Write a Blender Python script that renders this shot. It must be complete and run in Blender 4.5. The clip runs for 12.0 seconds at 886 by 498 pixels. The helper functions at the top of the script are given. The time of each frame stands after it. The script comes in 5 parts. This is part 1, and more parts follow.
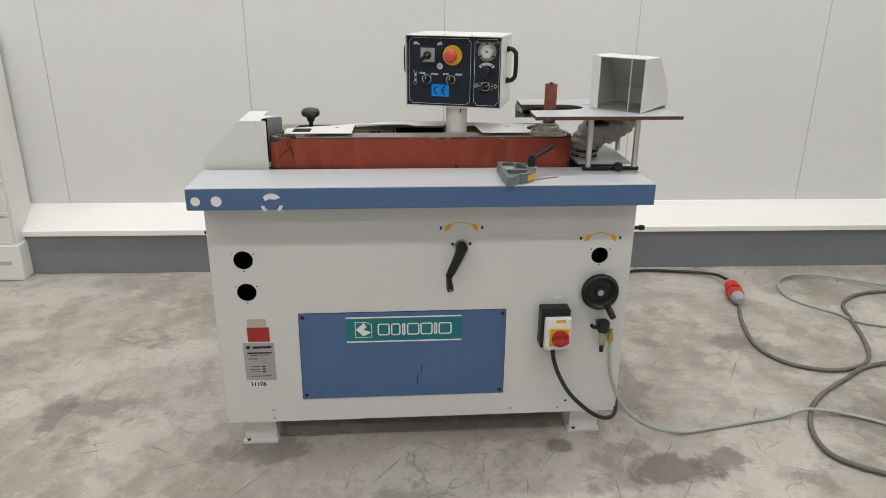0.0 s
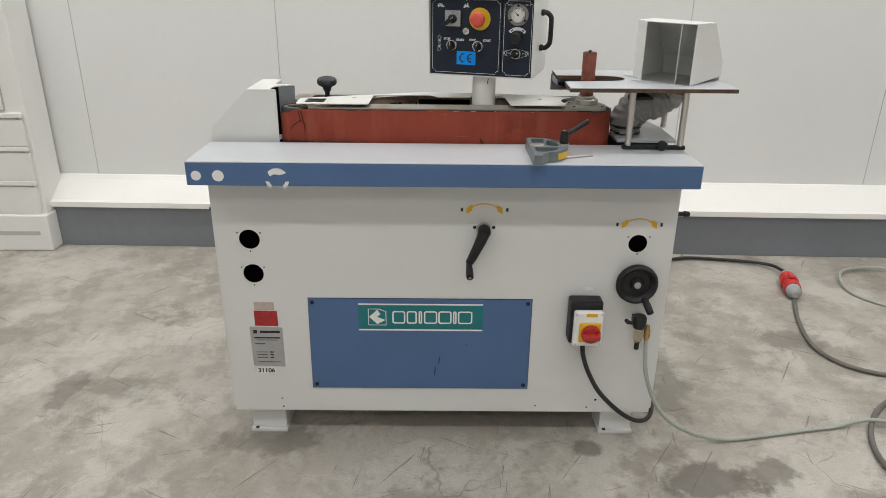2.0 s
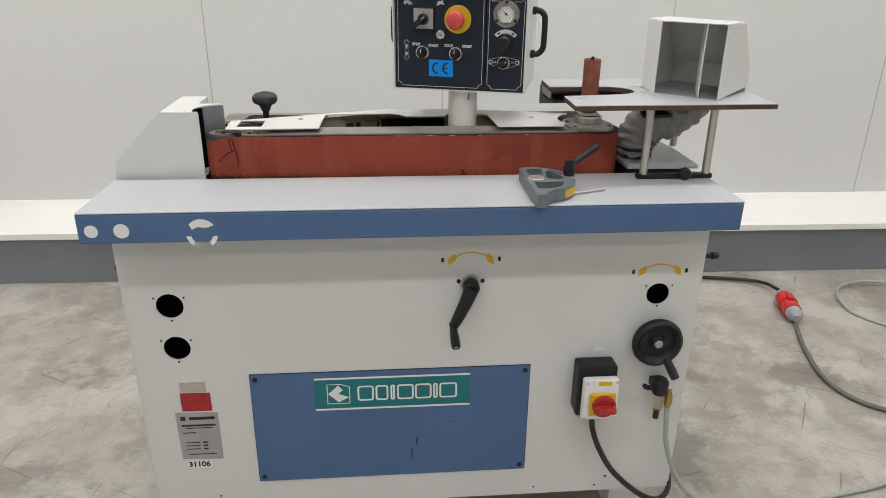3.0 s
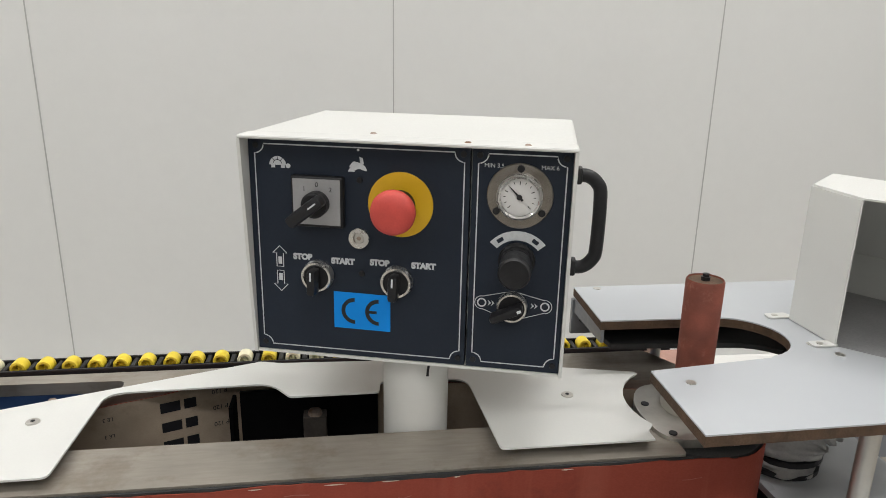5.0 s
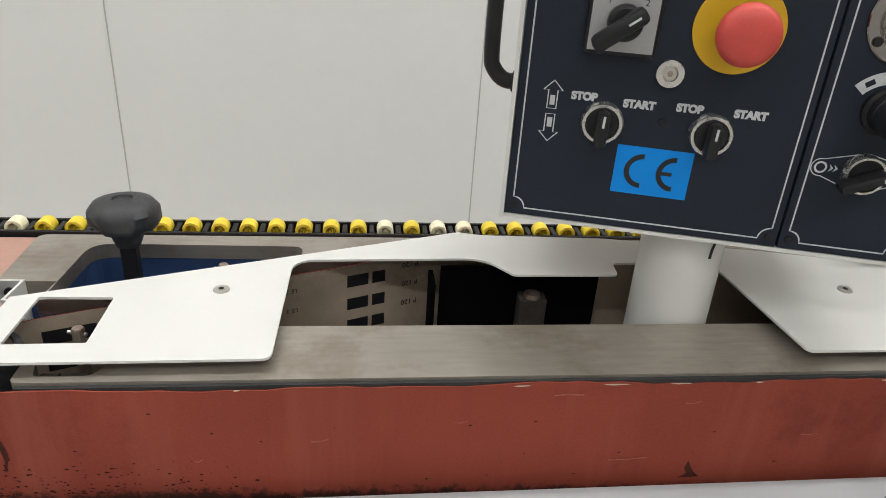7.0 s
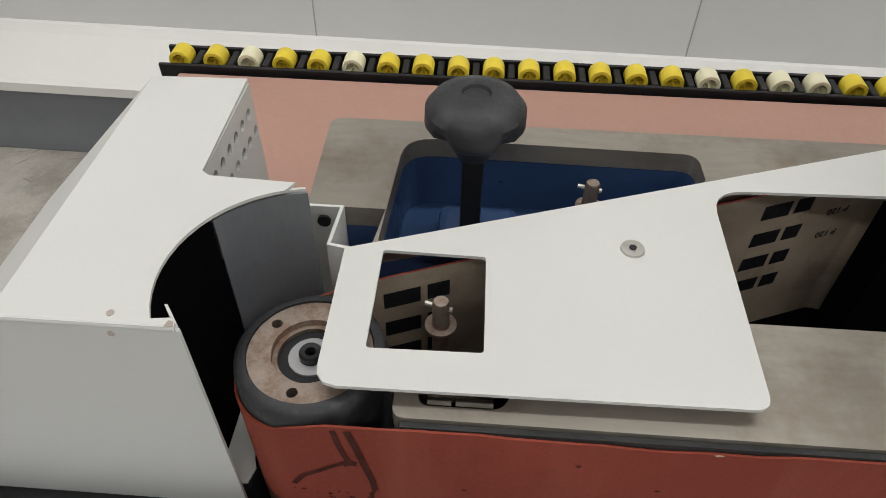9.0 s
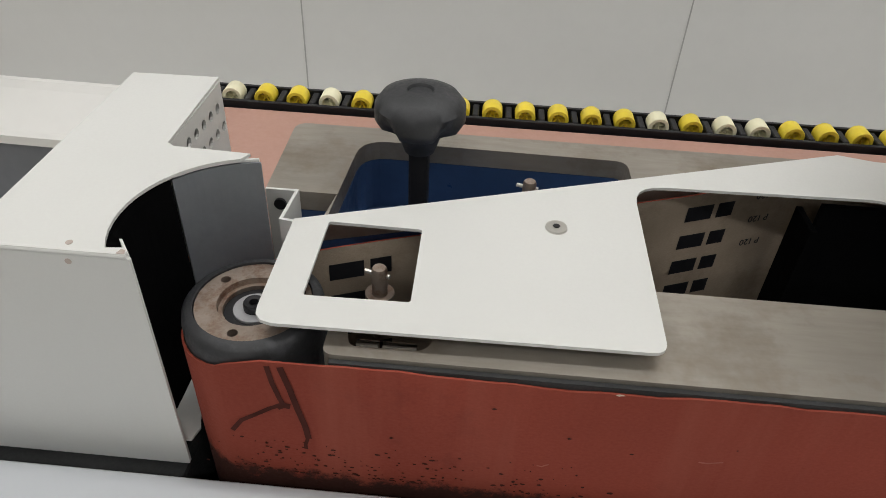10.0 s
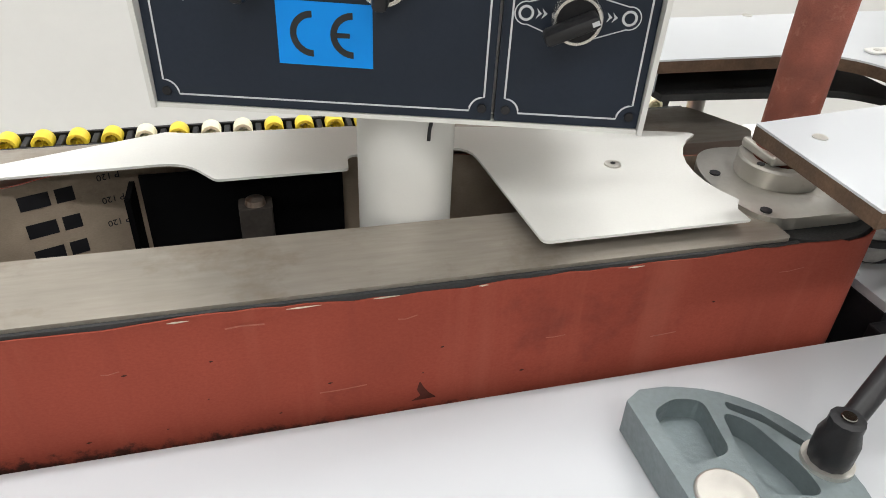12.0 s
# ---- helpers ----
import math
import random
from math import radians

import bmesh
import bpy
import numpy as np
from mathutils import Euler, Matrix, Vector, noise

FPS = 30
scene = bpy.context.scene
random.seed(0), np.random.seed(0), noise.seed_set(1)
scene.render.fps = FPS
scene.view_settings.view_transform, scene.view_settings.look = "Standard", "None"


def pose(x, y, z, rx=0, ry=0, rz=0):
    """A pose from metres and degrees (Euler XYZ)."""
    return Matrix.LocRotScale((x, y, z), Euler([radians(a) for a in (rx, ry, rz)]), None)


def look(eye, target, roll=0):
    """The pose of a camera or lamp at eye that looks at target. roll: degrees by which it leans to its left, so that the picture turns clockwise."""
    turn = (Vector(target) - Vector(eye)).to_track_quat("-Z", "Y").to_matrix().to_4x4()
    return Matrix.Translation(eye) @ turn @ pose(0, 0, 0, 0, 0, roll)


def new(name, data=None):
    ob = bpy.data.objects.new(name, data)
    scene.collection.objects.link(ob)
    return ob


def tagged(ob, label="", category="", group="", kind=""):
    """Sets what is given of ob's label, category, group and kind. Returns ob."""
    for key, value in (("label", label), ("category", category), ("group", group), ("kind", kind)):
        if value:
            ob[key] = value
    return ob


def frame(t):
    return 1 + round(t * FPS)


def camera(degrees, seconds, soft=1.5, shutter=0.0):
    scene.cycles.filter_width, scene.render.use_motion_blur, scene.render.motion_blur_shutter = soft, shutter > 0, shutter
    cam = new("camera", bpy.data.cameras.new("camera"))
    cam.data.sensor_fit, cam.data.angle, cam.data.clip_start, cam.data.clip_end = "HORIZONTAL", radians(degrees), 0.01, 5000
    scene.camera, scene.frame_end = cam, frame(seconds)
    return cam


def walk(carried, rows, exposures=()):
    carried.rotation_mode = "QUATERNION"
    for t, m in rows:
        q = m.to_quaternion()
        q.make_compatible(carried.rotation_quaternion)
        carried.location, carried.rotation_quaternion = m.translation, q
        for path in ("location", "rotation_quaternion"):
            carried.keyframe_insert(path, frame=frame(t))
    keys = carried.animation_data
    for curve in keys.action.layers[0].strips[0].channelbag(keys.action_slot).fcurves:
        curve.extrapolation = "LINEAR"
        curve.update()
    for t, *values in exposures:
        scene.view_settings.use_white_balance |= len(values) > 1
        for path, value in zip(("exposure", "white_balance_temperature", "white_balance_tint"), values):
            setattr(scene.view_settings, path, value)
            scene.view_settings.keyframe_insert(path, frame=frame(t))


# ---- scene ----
cam = camera(65.0, 12.0, 0.9)
PATH = [
    (0, (-0.036, -1.933, 1.378), (0.114, -0.06, 0.694), 0.6),
    (0.5, (-0.045, -1.929, 1.384), (0.108, -0.058, 0.694), 0.7),
    (1, (0.025, -1.915, 1.37), (0.134, -0.037, 0.689), -0.3),
    (1.5, (0.09, -1.872, 1.37), (0.088, -0.001, 0.665), 0.1),
    (2, (0.05, -1.77, 1.337), (0.063, 0.085, 0.589), 0.6),
    (2.5, (0.002, -1.567, 1.314), (0.1, 0.285, 0.565), 1.2),
    (2.7, (-0.007, -1.488, 1.319), (0.117, 0.357, 0.556), 0.8),
    (4.3, (0.022, -0.687, 1.33), (0.347, 1.199, 0.748), 1.8),
    (4.5, (0.036, -0.597, 1.332), (0.374, 1.301, 0.799), 1.5),
    (5, (0.111, -0.398, 1.349), (0.379, 1.501, 0.781), 1.1),
    (5.5, (0.119, -0.292, 1.331), (0.371, 1.597, 0.723), 1.6),
    (6, (0.099, -0.246, 1.322), (0.364, 1.625, 0.666), 1.3),
    (6.5, (0.037, -0.247, 1.302), (0.294, 1.611, 0.606), 2.0),
    (7, (-0.09, -0.249, 1.267), (0.158, 1.537, 0.403), 3.9),
    (7.5, (-0.188, -0.154, 1.248), (-0.119, 1.548, 0.2), 2.2),
    (7.7, (-0.214, -0.103, 1.248), (-0.237, 1.546, 0.116), 1.4),
    (9.3, (-0.281, -0.022, 1.247), (-0.364, 1.392, -0.166), 1.1),
    (9.5, (-0.273, -0.039, 1.243), (-0.355, 1.414, -0.129), 1.5),
    (10, (-0.244, -0.086, 1.226), (-0.321, 1.492, 0.0), 2.9),
    (10.5, (-0.206, -0.133, 1.218), (-0.065, 1.471, 0.032), 3.6),
    (11, (-0.152, -0.184, 1.226), (0.122, 1.412, 0.052), 3.3),
    (11.5, (-0.054, -0.197, 1.234), (0.332, 1.417, 0.117), 2.6),
    (12, (0.085, -0.185, 1.227), (0.539, 1.417, 0.12), 2.8),
]
walk(cam, [(t, look(eye, target, roll)) for t, eye, target, roll in PATH], [(0, 0.0), (2.7, 0.02), (4.5, 0.02), (5.0, 0.0), (5.5, -0.06), (6.0, 0.17), (6.6, 0.22), (7.0, 0.06), (7.5, -0.17), (9.3, -0.48), (10, -0.4), (10.5, -0.24), (11, 0.0), (11.5, 0.2), (12, 0.52)])

# ---- light ----
world = bpy.data.worlds.new("hall_air")
world.use_nodes = True
world.node_tree.nodes["Background"].inputs[0].default_value = (0.75, 0.8, 0.9, 1)
world.node_tree.nodes["Background"].inputs[1].default_value = 0.15
scene.world = world


# ---- materials ----
def ramp(nt, fac, stops):
    n = nt.nodes.new("ShaderNodeValToRGB")
    el = n.color_ramp.elements
    while len(el) < len(stops):
        el.new(0.5)
    for e, (p, c) in zip(el, stops):
        e.position = p
        e.color = (c, c, c, 1) if isinstance(c, (int, float)) else (*c, 1)
    nt.links.new(fac, n.inputs[0])
    return n.outputs[0]


def noise_tex(nt, vec, scale, detail=4, rough=0.55, stretch=None):
    if stretch:
        m = nt.nodes.new("ShaderNodeMapping")
        m.inputs["Scale"].default_value = stretch
        nt.links.new(vec, m.inputs[0])
        vec = m.outputs[0]
    n = nt.nodes.new("ShaderNodeTexNoise")
    n.inputs["Scale"].default_value, n.inputs["Detail"].default_value, n.inputs["Roughness"].default_value = scale, detail, rough
    nt.links.new(vec, n.inputs["Vector"])
    return n.outputs["Fac"]


def mixc(nt, fac, a, b, mode="MIX"):
    n = nt.nodes.new("ShaderNodeMix")
    n.data_type, n.blend_type = "RGBA", mode
    for sock, v in ((n.inputs[0], fac), (n.inputs[6], a), (n.inputs[7], b)):
        if isinstance(v, (int, float)):
            sock.default_value = v
        elif isinstance(v, tuple):
            sock.default_value = (*v, 1)
        else:
            nt.links.new(v, sock)
    return n.outputs[2]


def material(name, col, rough=0.5, metal=0.0, var=0.12, big=4.0, small=90.0, bump=0.15, depth=0.0006, dirt=None, dirt_at=(0.62, 0.75),
             dirt_scale=14.0, stretch=None, coat=0.0, spec=0.5):
    """Paint, metal or plastic: two scales of tone, fine relief, and sparse marks of another colour."""
    m = bpy.data.materials.new(name)
    m.use_nodes = True
    nt = m.node_tree
    b = nt.nodes["Principled BSDF"]
    pos = nt.nodes.new("ShaderNodeNewGeometry").outputs["Position"]
    n1, n2 = noise_tex(nt, pos, big, 3), noise_tex(nt, pos, small, 5, 0.6, stretch)
    lo = tuple(c * (1 - var) for c in col)
    hi = tuple(min(1, c * (1 + var * 0.6)) for c in col)
    c = mixc(nt, ramp(nt, n1, [(0.3, 0.0), (0.7, 1.0)]), lo, hi)
    c = mixc(nt, ramp(nt, n2, [(0.35, 0.0), (0.75, 0.35)]), c, tuple(x * (1 - var * 1.6) for x in col))
    if dirt:
        nd = noise_tex(nt, pos, dirt_scale, 6, 0.7)
        c = mixc(nt, ramp(nt, nd, [(dirt_at[0], 0.0), (dirt_at[1], 0.8)]), c, dirt)
    nt.links.new(c, b.inputs["Base Color"])
    r = ramp(nt, n2, [(0.3, max(0.02, rough - 0.08)), (0.7, min(1, rough + 0.1))])
    nt.links.new(r, b.inputs["Roughness"])
    b.inputs["Metallic"].default_value = metal
    b.inputs["Coat Weight"].default_value = coat
    b.inputs["Specular IOR Level"].default_value = spec
    if bump:
        bp = nt.nodes.new("ShaderNodeBump")
        bp.inputs["Strength"].default_value, bp.inputs["Distance"].default_value = bump, depth
        nt.links.new(n2, bp.inputs["Height"])
        nt.links.new(bp.outputs[0], b.inputs["Normal"])
    return m


STAINS = [(0.82, -0.2, 0.38, 0.2, 0.75), (1.0, -0.16, 0.26, 0.16, 0.65), (0.49, -0.055, 0.12, 0.11, 0.7), (-1.2, 0.24, 0.12, 0.42, 0.55), (-1.05, 0.27, 0.34, 0.16, 0.4), (1.8, 0.0, 0.8, 0.4, 0.5), (1.45, 0.62, 0.34, 0.2, 0.5), (-0.45, -0.02, 0.4, 0.2, 0.55), (0.05, -0.32, 0.5, 0.22, 0.4), (2.4, 0.3, 0.8, 0.6, 0.4), (0.8, 0.4, 0.35, 0.8, 0.45), (-0.6, -0.4, 0.3, 0.15, 0.35), (-1.7, 0.6, 0.5, 0.25, 0.3)]


def concrete():
    m = bpy.data.materials.new("worn_concrete")
    m.use_nodes = True
    nt = m.node_tree
    b = nt.nodes["Principled BSDF"]
    pos = nt.nodes.new("ShaderNodeNewGeometry").outputs["Position"]
    c = mixc(nt, ramp(nt, noise_tex(nt, pos, 1.3, 7, 0.62), [(0.34, 0.0), (0.62, 1.0)]), (0.3, 0.272, 0.232), (0.5, 0.47, 0.42))
    c = mixc(nt, ramp(nt, noise_tex(nt, pos, 5.5, 9, 0.72), [(0.45, 0.0), (0.57, 0.5)]), c, (0.25, 0.222, 0.182))
    c = mixc(nt, ramp(nt, noise_tex(nt, pos, 2.6, 10, 0.66), [(0.52, 0.0), (0.575, 0.6)]), c, (0.55, 0.522, 0.47))
    c = mixc(nt, ramp(nt, noise_tex(nt, pos, 13, 10, 0.74), [(0.53, 0.0), (0.58, 0.35)]), c, (0.58, 0.55, 0.5))
    c = mixc(nt, ramp(nt, noise_tex(nt, pos, 2.2, 8, 0.72), [(0.575, 0.0), (0.65, 0.6)]), c, (0.17, 0.145, 0.115))
    c = mixc(nt, ramp(nt, noise_tex(nt, pos, 26, 6, 0.7), [(0.5, 0.0), (0.75, 0.35)]), c, (0.2, 0.175, 0.145))
    c = mixc(nt, ramp(nt, noise_tex(nt, pos, 160, 3, 0.6), [(0.4, 0.0), (0.8, 0.3)]), c, (0.2, 0.19, 0.17))
    for turn, sc0 in ((35, 1.0), (-62, 1.4), (8, 1.9), (74, 2.3)):
        mp0 = nt.nodes.new("ShaderNodeMapping")
        mp0.inputs["Rotation"].default_value = (0, 0, radians(turn))
        nt.links.new(pos, mp0.inputs[0])
        c = mixc(nt, ramp(nt, noise_tex(nt, mp0.outputs[0], 3.0 * sc0, 4, 0.6, (14, 0.55, 1)), [(0.668, 0.0), (0.69, 0.6)]), c, (0.13, 0.113, 0.095))
    edge = noise_tex(nt, pos, 9, 6, 0.65)
    for cx, cy, sx, sy, dark in STAINS:
        sub = nt.nodes.new("ShaderNodeMapping")
        sub.inputs["Location"].default_value = (-cx / sx, -cy / sy, 0)
        sub.inputs["Scale"].default_value = (1 / sx, 1 / sy, 0)
        nt.links.new(pos, sub.inputs[0])
        ln = nt.nodes.new("ShaderNodeVectorMath")
        ln.operation = "LENGTH"
        nt.links.new(sub.outputs[0], ln.inputs[0])
        ad = nt.nodes.new("ShaderNodeMath")
        ad.operation = "MULTIPLY_ADD"
        ad.inputs[1].default_value = 1.15
        nt.links.new(edge, ad.inputs[0])
        nt.links.new(ln.outputs["Value"], ad.inputs[2])
        c = mixc(nt, ramp(nt, ad.outputs[0], [(0.85, dark), (1.0, 0.0)]), c, (0.12, 0.105, 0.09))
    v = nt.nodes.new("ShaderNodeTexVoronoi")
    v.feature = "DISTANCE_TO_EDGE"
    v.inputs["Scale"].default_value = 1.3
    mp = nt.nodes.new("ShaderNodeMapping")
    w = nt.nodes.new("ShaderNodeVectorMath")
    w.operation = "ADD"
    nn = nt.nodes.new("ShaderNodeTexNoise")
    nn.inputs["Scale"].default_value = 5
    nt.links.new(pos, nn.inputs["Vector"])
    nt.links.new(pos, mp.inputs[0])
    sc = nt.nodes.new("ShaderNodeVectorMath")
    sc.operation = "SCALE"
    sc.inputs[3].default_value = 0.25
    nt.links.new(nn.outputs["Color"], sc.inputs[0])
    nt.links.new(mp.outputs[0], w.inputs[0])
    nt.links.new(sc.outputs[0], w.inputs[1])
    nt.links.new(w.outputs[0], v.inputs["Vector"])
    broken = nt.nodes.new("ShaderNodeMath")
    broken.operation = "MULTIPLY"
    nt.links.new(ramp(nt, v.outputs["Distance"], [(0.0, 1.0), (0.004, 0.0)]), broken.inputs[0])
    nt.links.new(ramp(nt, noise_tex(nt, pos, 2.4, 3), [(0.5, 0.0), (0.6, 0.55)]), broken.inputs[1])
    c = mixc(nt, broken.outputs[0], c, (0.13, 0.12, 0.11))
    nt.links.new(c, b.inputs["Base Color"])
    nt.links.new(ramp(nt, noise_tex(nt, pos, 4, 6), [(0.3, 0.42), (0.7, 0.72)]), b.inputs["Roughness"])
    bp = nt.nodes.new("ShaderNodeBump")
    bp.inputs["Strength"].default_value, bp.inputs["Distance"].default_value = 0.25, 0.002
    nt.links.new(noise_tex(nt, pos, 60, 6, 0.65), bp.inputs["Height"])
    nt.links.new(bp.outputs[0], b.inputs["Normal"])
    return m


def glow(name, col, strength):
    m = bpy.data.materials.new(name)
    m.use_nodes = True
    b = m.node_tree.nodes["Principled BSDF"]
    b.inputs["Base Color"].default_value = (0.9, 0.9, 0.9, 1)
    b.inputs["Emission Color"].default_value, b.inputs["Emission Strength"].default_value = (*col, 1), strength
    return m


def clear(name, col, rough=0.05, ior=1.45):
    m = bpy.data.materials.new(name)
    m.use_nodes = True
    b = m.node_tree.nodes["Principled BSDF"]
    b.inputs["Base Color"].default_value, b.inputs["Roughness"].default_value = (*col, 1), rough
    b.inputs["Transmission Weight"].default_value, b.inputs["IOR"].default_value = 0.9, ior
    return m


CONCRETE = concrete()
WALL = material("white_wall_panel", (0.76, 0.765, 0.755), 0.4, var=0.03, big=0.8, small=25, bump=0.05)
LEDGE = material("white_cove", (0.86, 0.85, 0.82), 0.45, var=0.03, big=1, small=20, bump=0.08, dirt=(0.6, 0.57, 0.5), dirt_at=(0.68, 0.85))
KERB = material("grey_kerb_paint", (0.2, 0.21, 0.235), 0.5, var=0.1, big=2, small=30, bump=0.2, dirt=(0.5, 0.5, 0.5), dirt_at=(0.74, 0.8), dirt_scale=22)
SEAM = material("grey_sealant", (0.47, 0.47, 0.46), 0.7, var=0.05)
CREAM = material("cream_machine_paint", (0.68, 0.682, 0.668), 0.42, var=0.035, big=2.5, small=420, bump=0.12, depth=0.0003, dirt=(0.42, 0.38, 0.3), dirt_at=(0.75, 0.84), dirt_scale=30)
WHITE = material("white_sheet_paint", (0.69, 0.69, 0.665), 0.4, var=0.03, big=5, small=500, bump=0.15, depth=0.0003, dirt=(0.45, 0.4, 0.33), dirt_at=(0.77, 0.86), dirt_scale=45)
LAMINATE = material("white_laminate", (0.48, 0.50, 0.525), 0.32, var=0.012, big=1.5, small=2.5, bump=0)
BLUE = material("blue_table_paint", (0.07, 0.138, 0.285), 0.45, var=0.09, big=4, small=260, bump=0.12, dirt=(0.2, 0.25, 0.35), dirt_at=(0.73, 0.82), dirt_scale=24)
NAVY = material("navy_casting_paint", (0.036, 0.075, 0.18), 0.35, var=0.2, big=9, small=120, bump=0.35, dirt=(0.06, 0.1, 0.19), dirt_at=(0.6, 0.75))
BELT = material("red_abrasive", (0.285, 0.058, 0.036), 0.8, var=0.2, big=6, small=700, bump=0.3, depth=0.0004, dirt=(0.13, 0.03, 0.022), dirt_at=(0.58, 0.8), dirt_scale=9, stretch=(0.6, 1, 1), spec=0.2)


def belt_wear(m):
    """Dark uneven smear along the lower edge near the idler, and pale upright streaks."""
    nt = m.node_tree
    b = nt.nodes["Principled BSDF"]
    old = b.inputs["Base Color"].links[0].from_socket
    pos = nt.nodes.new("ShaderNodeNewGeometry").outputs["Position"]
    sep = nt.nodes.new("ShaderNodeSeparateXYZ")
    nt.links.new(pos, sep.inputs[0])
    streak = noise_tex(nt, pos, 10, 5, 0.6, (3.2, 1, 0.25))
    c = mixc(nt, ramp(nt, streak, [(0.5, 0.0), (0.68, 0.35)]), old, (0.36, 0.105, 0.07))
    c = mixc(nt, ramp(nt, noise_tex(nt, pos, 7, 5, 0.6, (5, 1, 0.3)), [(0.55, 0.0), (0.72, 0.4)]), c, (0.2, 0.04, 0.027))

    def madd(a, k, add):
        n = nt.nodes.new("ShaderNodeMath")
        n.operation = "MULTIPLY_ADD"
        nt.links.new(a, n.inputs[0])
        n.inputs[1].default_value = k
        if isinstance(add, float):
            n.inputs[2].default_value = add
        else:
            nt.links.new(add, n.inputs[2])
        return n.outputs[0]
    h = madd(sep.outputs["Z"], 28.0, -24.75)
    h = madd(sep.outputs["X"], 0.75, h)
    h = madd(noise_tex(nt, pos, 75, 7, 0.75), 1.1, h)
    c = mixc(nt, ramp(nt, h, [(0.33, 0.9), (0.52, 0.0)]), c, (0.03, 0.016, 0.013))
    nt.links.new(c, b.inputs["Base Color"])


belt_wear(BELT)
BARE = material("bare_zinc_sheet", (0.27, 0.29, 0.315), 0.42, metal=0.45, var=0.12, big=14, small=160, bump=0.06, dirt=(0.2, 0.19, 0.18), dirt_at=(0.62, 0.85), dirt_scale=18)
DARKSTEEL = material("oiled_dark_steel", (0.05, 0.043, 0.038), 0.6, var=0.3, big=40, small=300, bump=0.2, spec=0.25)
TAN = material("tan_cloth_backing", (0.40, 0.325, 0.25), 0.85, var=0.25, big=16, small=500, bump=0.4, dirt=(0.14, 0.105, 0.075), dirt_at=(0.52, 0.8), dirt_scale=20, stretch=(1, 1, 3), spec=0.2)
IRON = material("ground_cast_iron", (0.37, 0.335, 0.29), 0.42, metal=0.55, var=0.2, big=11, small=200, bump=0.08, depth=0.0002, dirt=(0.17, 0.12, 0.08), dirt_at=(0.5, 0.72), dirt_scale=9, stretch=(0.15, 1, 1))
STEEL = material("turned_steel", (0.6, 0.58, 0.54), 0.36, metal=0.85, var=0.1, big=20, small=120, bump=0.02, depth=0.0002, dirt=(0.36, 0.31, 0.25), dirt_at=(0.6, 0.8), dirt_scale=40)
RUST = material("rusty_hub_steel", (0.38, 0.31, 0.26), 0.45, metal=0.8, var=0.25, big=30, small=260, bump=0.3, dirt=(0.19, 0.09, 0.05), dirt_at=(0.48, 0.66), dirt_scale=70)
CHROME = material("chrome", (0.31, 0.29, 0.27), 0.1, metal=1.0, var=0.05, bump=0)
GRAPHITE = material("graphite_cloth", (0.036, 0.037, 0.038), 0.6, var=0.25, big=30, small=500, bump=0.4, spec=0.3)
SALMON = material("salmon_laminate", (0.47, 0.27, 0.215), 0.45, var=0.06, big=5, small=200, bump=0.05, dirt=(0.36, 0.19, 0.145), dirt_at=(0.66, 0.85))
BLACK = material("black_plastic", (0.014, 0.014, 0.016), 0.45, var=0.2, big=30, small=400, bump=0.15, depth=0.0003, dirt=(0.06, 0.06, 0.06), dirt_at=(0.72, 0.88), dirt_scale=60, spec=0.35)
KNOB = material("dusty_knob_plastic", (0.03, 0.031, 0.034), 0.5, var=0.25, big=40, small=350, bump=0.3, dirt=(0.10, 0.10, 0.11), dirt_at=(0.55, 0.85), dirt_scale=50)
# near-black colour stands for the shade in hollows: cabinet, belt bay, hub, guard
VOID = material("unlit_hollow_black", (0.004, 0.004, 0.0045), 0.95, var=0.3, bump=0, spec=0.05)
PANEL = material("navy_panel_film", (0.020, 0.027, 0.041), 0.4, var=0.12, big=12, small=350, bump=0.05, depth=0.0002, dirt=(0.035, 0.042, 0.055), dirt_at=(0.66, 0.9), spec=0.2)
PRINT = material("white_print", (0.62, 0.64, 0.66), 0.5, var=0.12, big=200, small=900, bump=0, dirt=(0.2, 0.22, 0.25), dirt_at=(0.62, 0.8), dirt_scale=500)
CEBLUE = material("bright_blue_sticker", (0.004, 0.27, 0.82), 0.45, var=0.05, bump=0, spec=0.2)
BLACKPRINT = material("black_print", (0.012, 0.012, 0.015), 0.5, var=0.1, bump=0)
YELLOW = material("yellow_disc", (0.72, 0.42, 0.012), 0.42, var=0.06, big=30, small=300, bump=0.05)
RED = material("red_button", (0.62, 0.075, 0.06), 0.5, var=0.12, big=50, small=500, bump=0.15)
DARKRED = material("dark_red_knob", (0.42, 0.03, 0.025), 0.3, var=0.1, bump=0.05)
ROLLER = material("yellow_roller", (0.88, 0.68, 0.05), 0.4, var=0.12, big=22, small=200, bump=0.05)
PALEROLLER = material("faded_yellow_roller", (0.88, 0.84, 0.6), 0.45, var=0.08, big=25, small=200, bump=0.05)
CHIP = material("chipboard_edge", (0.10, 0.058, 0.033), 0.8, var=0.35, big=60, small=500, bump=0.6)
HOSE = material("grey_duct_cloth", (0.36, 0.355, 0.345), 0.75, var=0.2, big=25, small=260, bump=0.5, depth=0.002)
CAST = material("grey_green_casting", (0.17, 0.205, 0.215), 0.42, metal=0.35, var=0.18, big=18, small=260, bump=0.3, depth=0.0006)
TEAL = material("teal_print", (0.005, 0.17, 0.19), 0.45, var=0.05, bump=0)
SILVER = material("silver_plate", (0.42, 0.42, 0.43), 0.4, metal=0.4, var=0.1, big=20, small=300, bump=0.1)
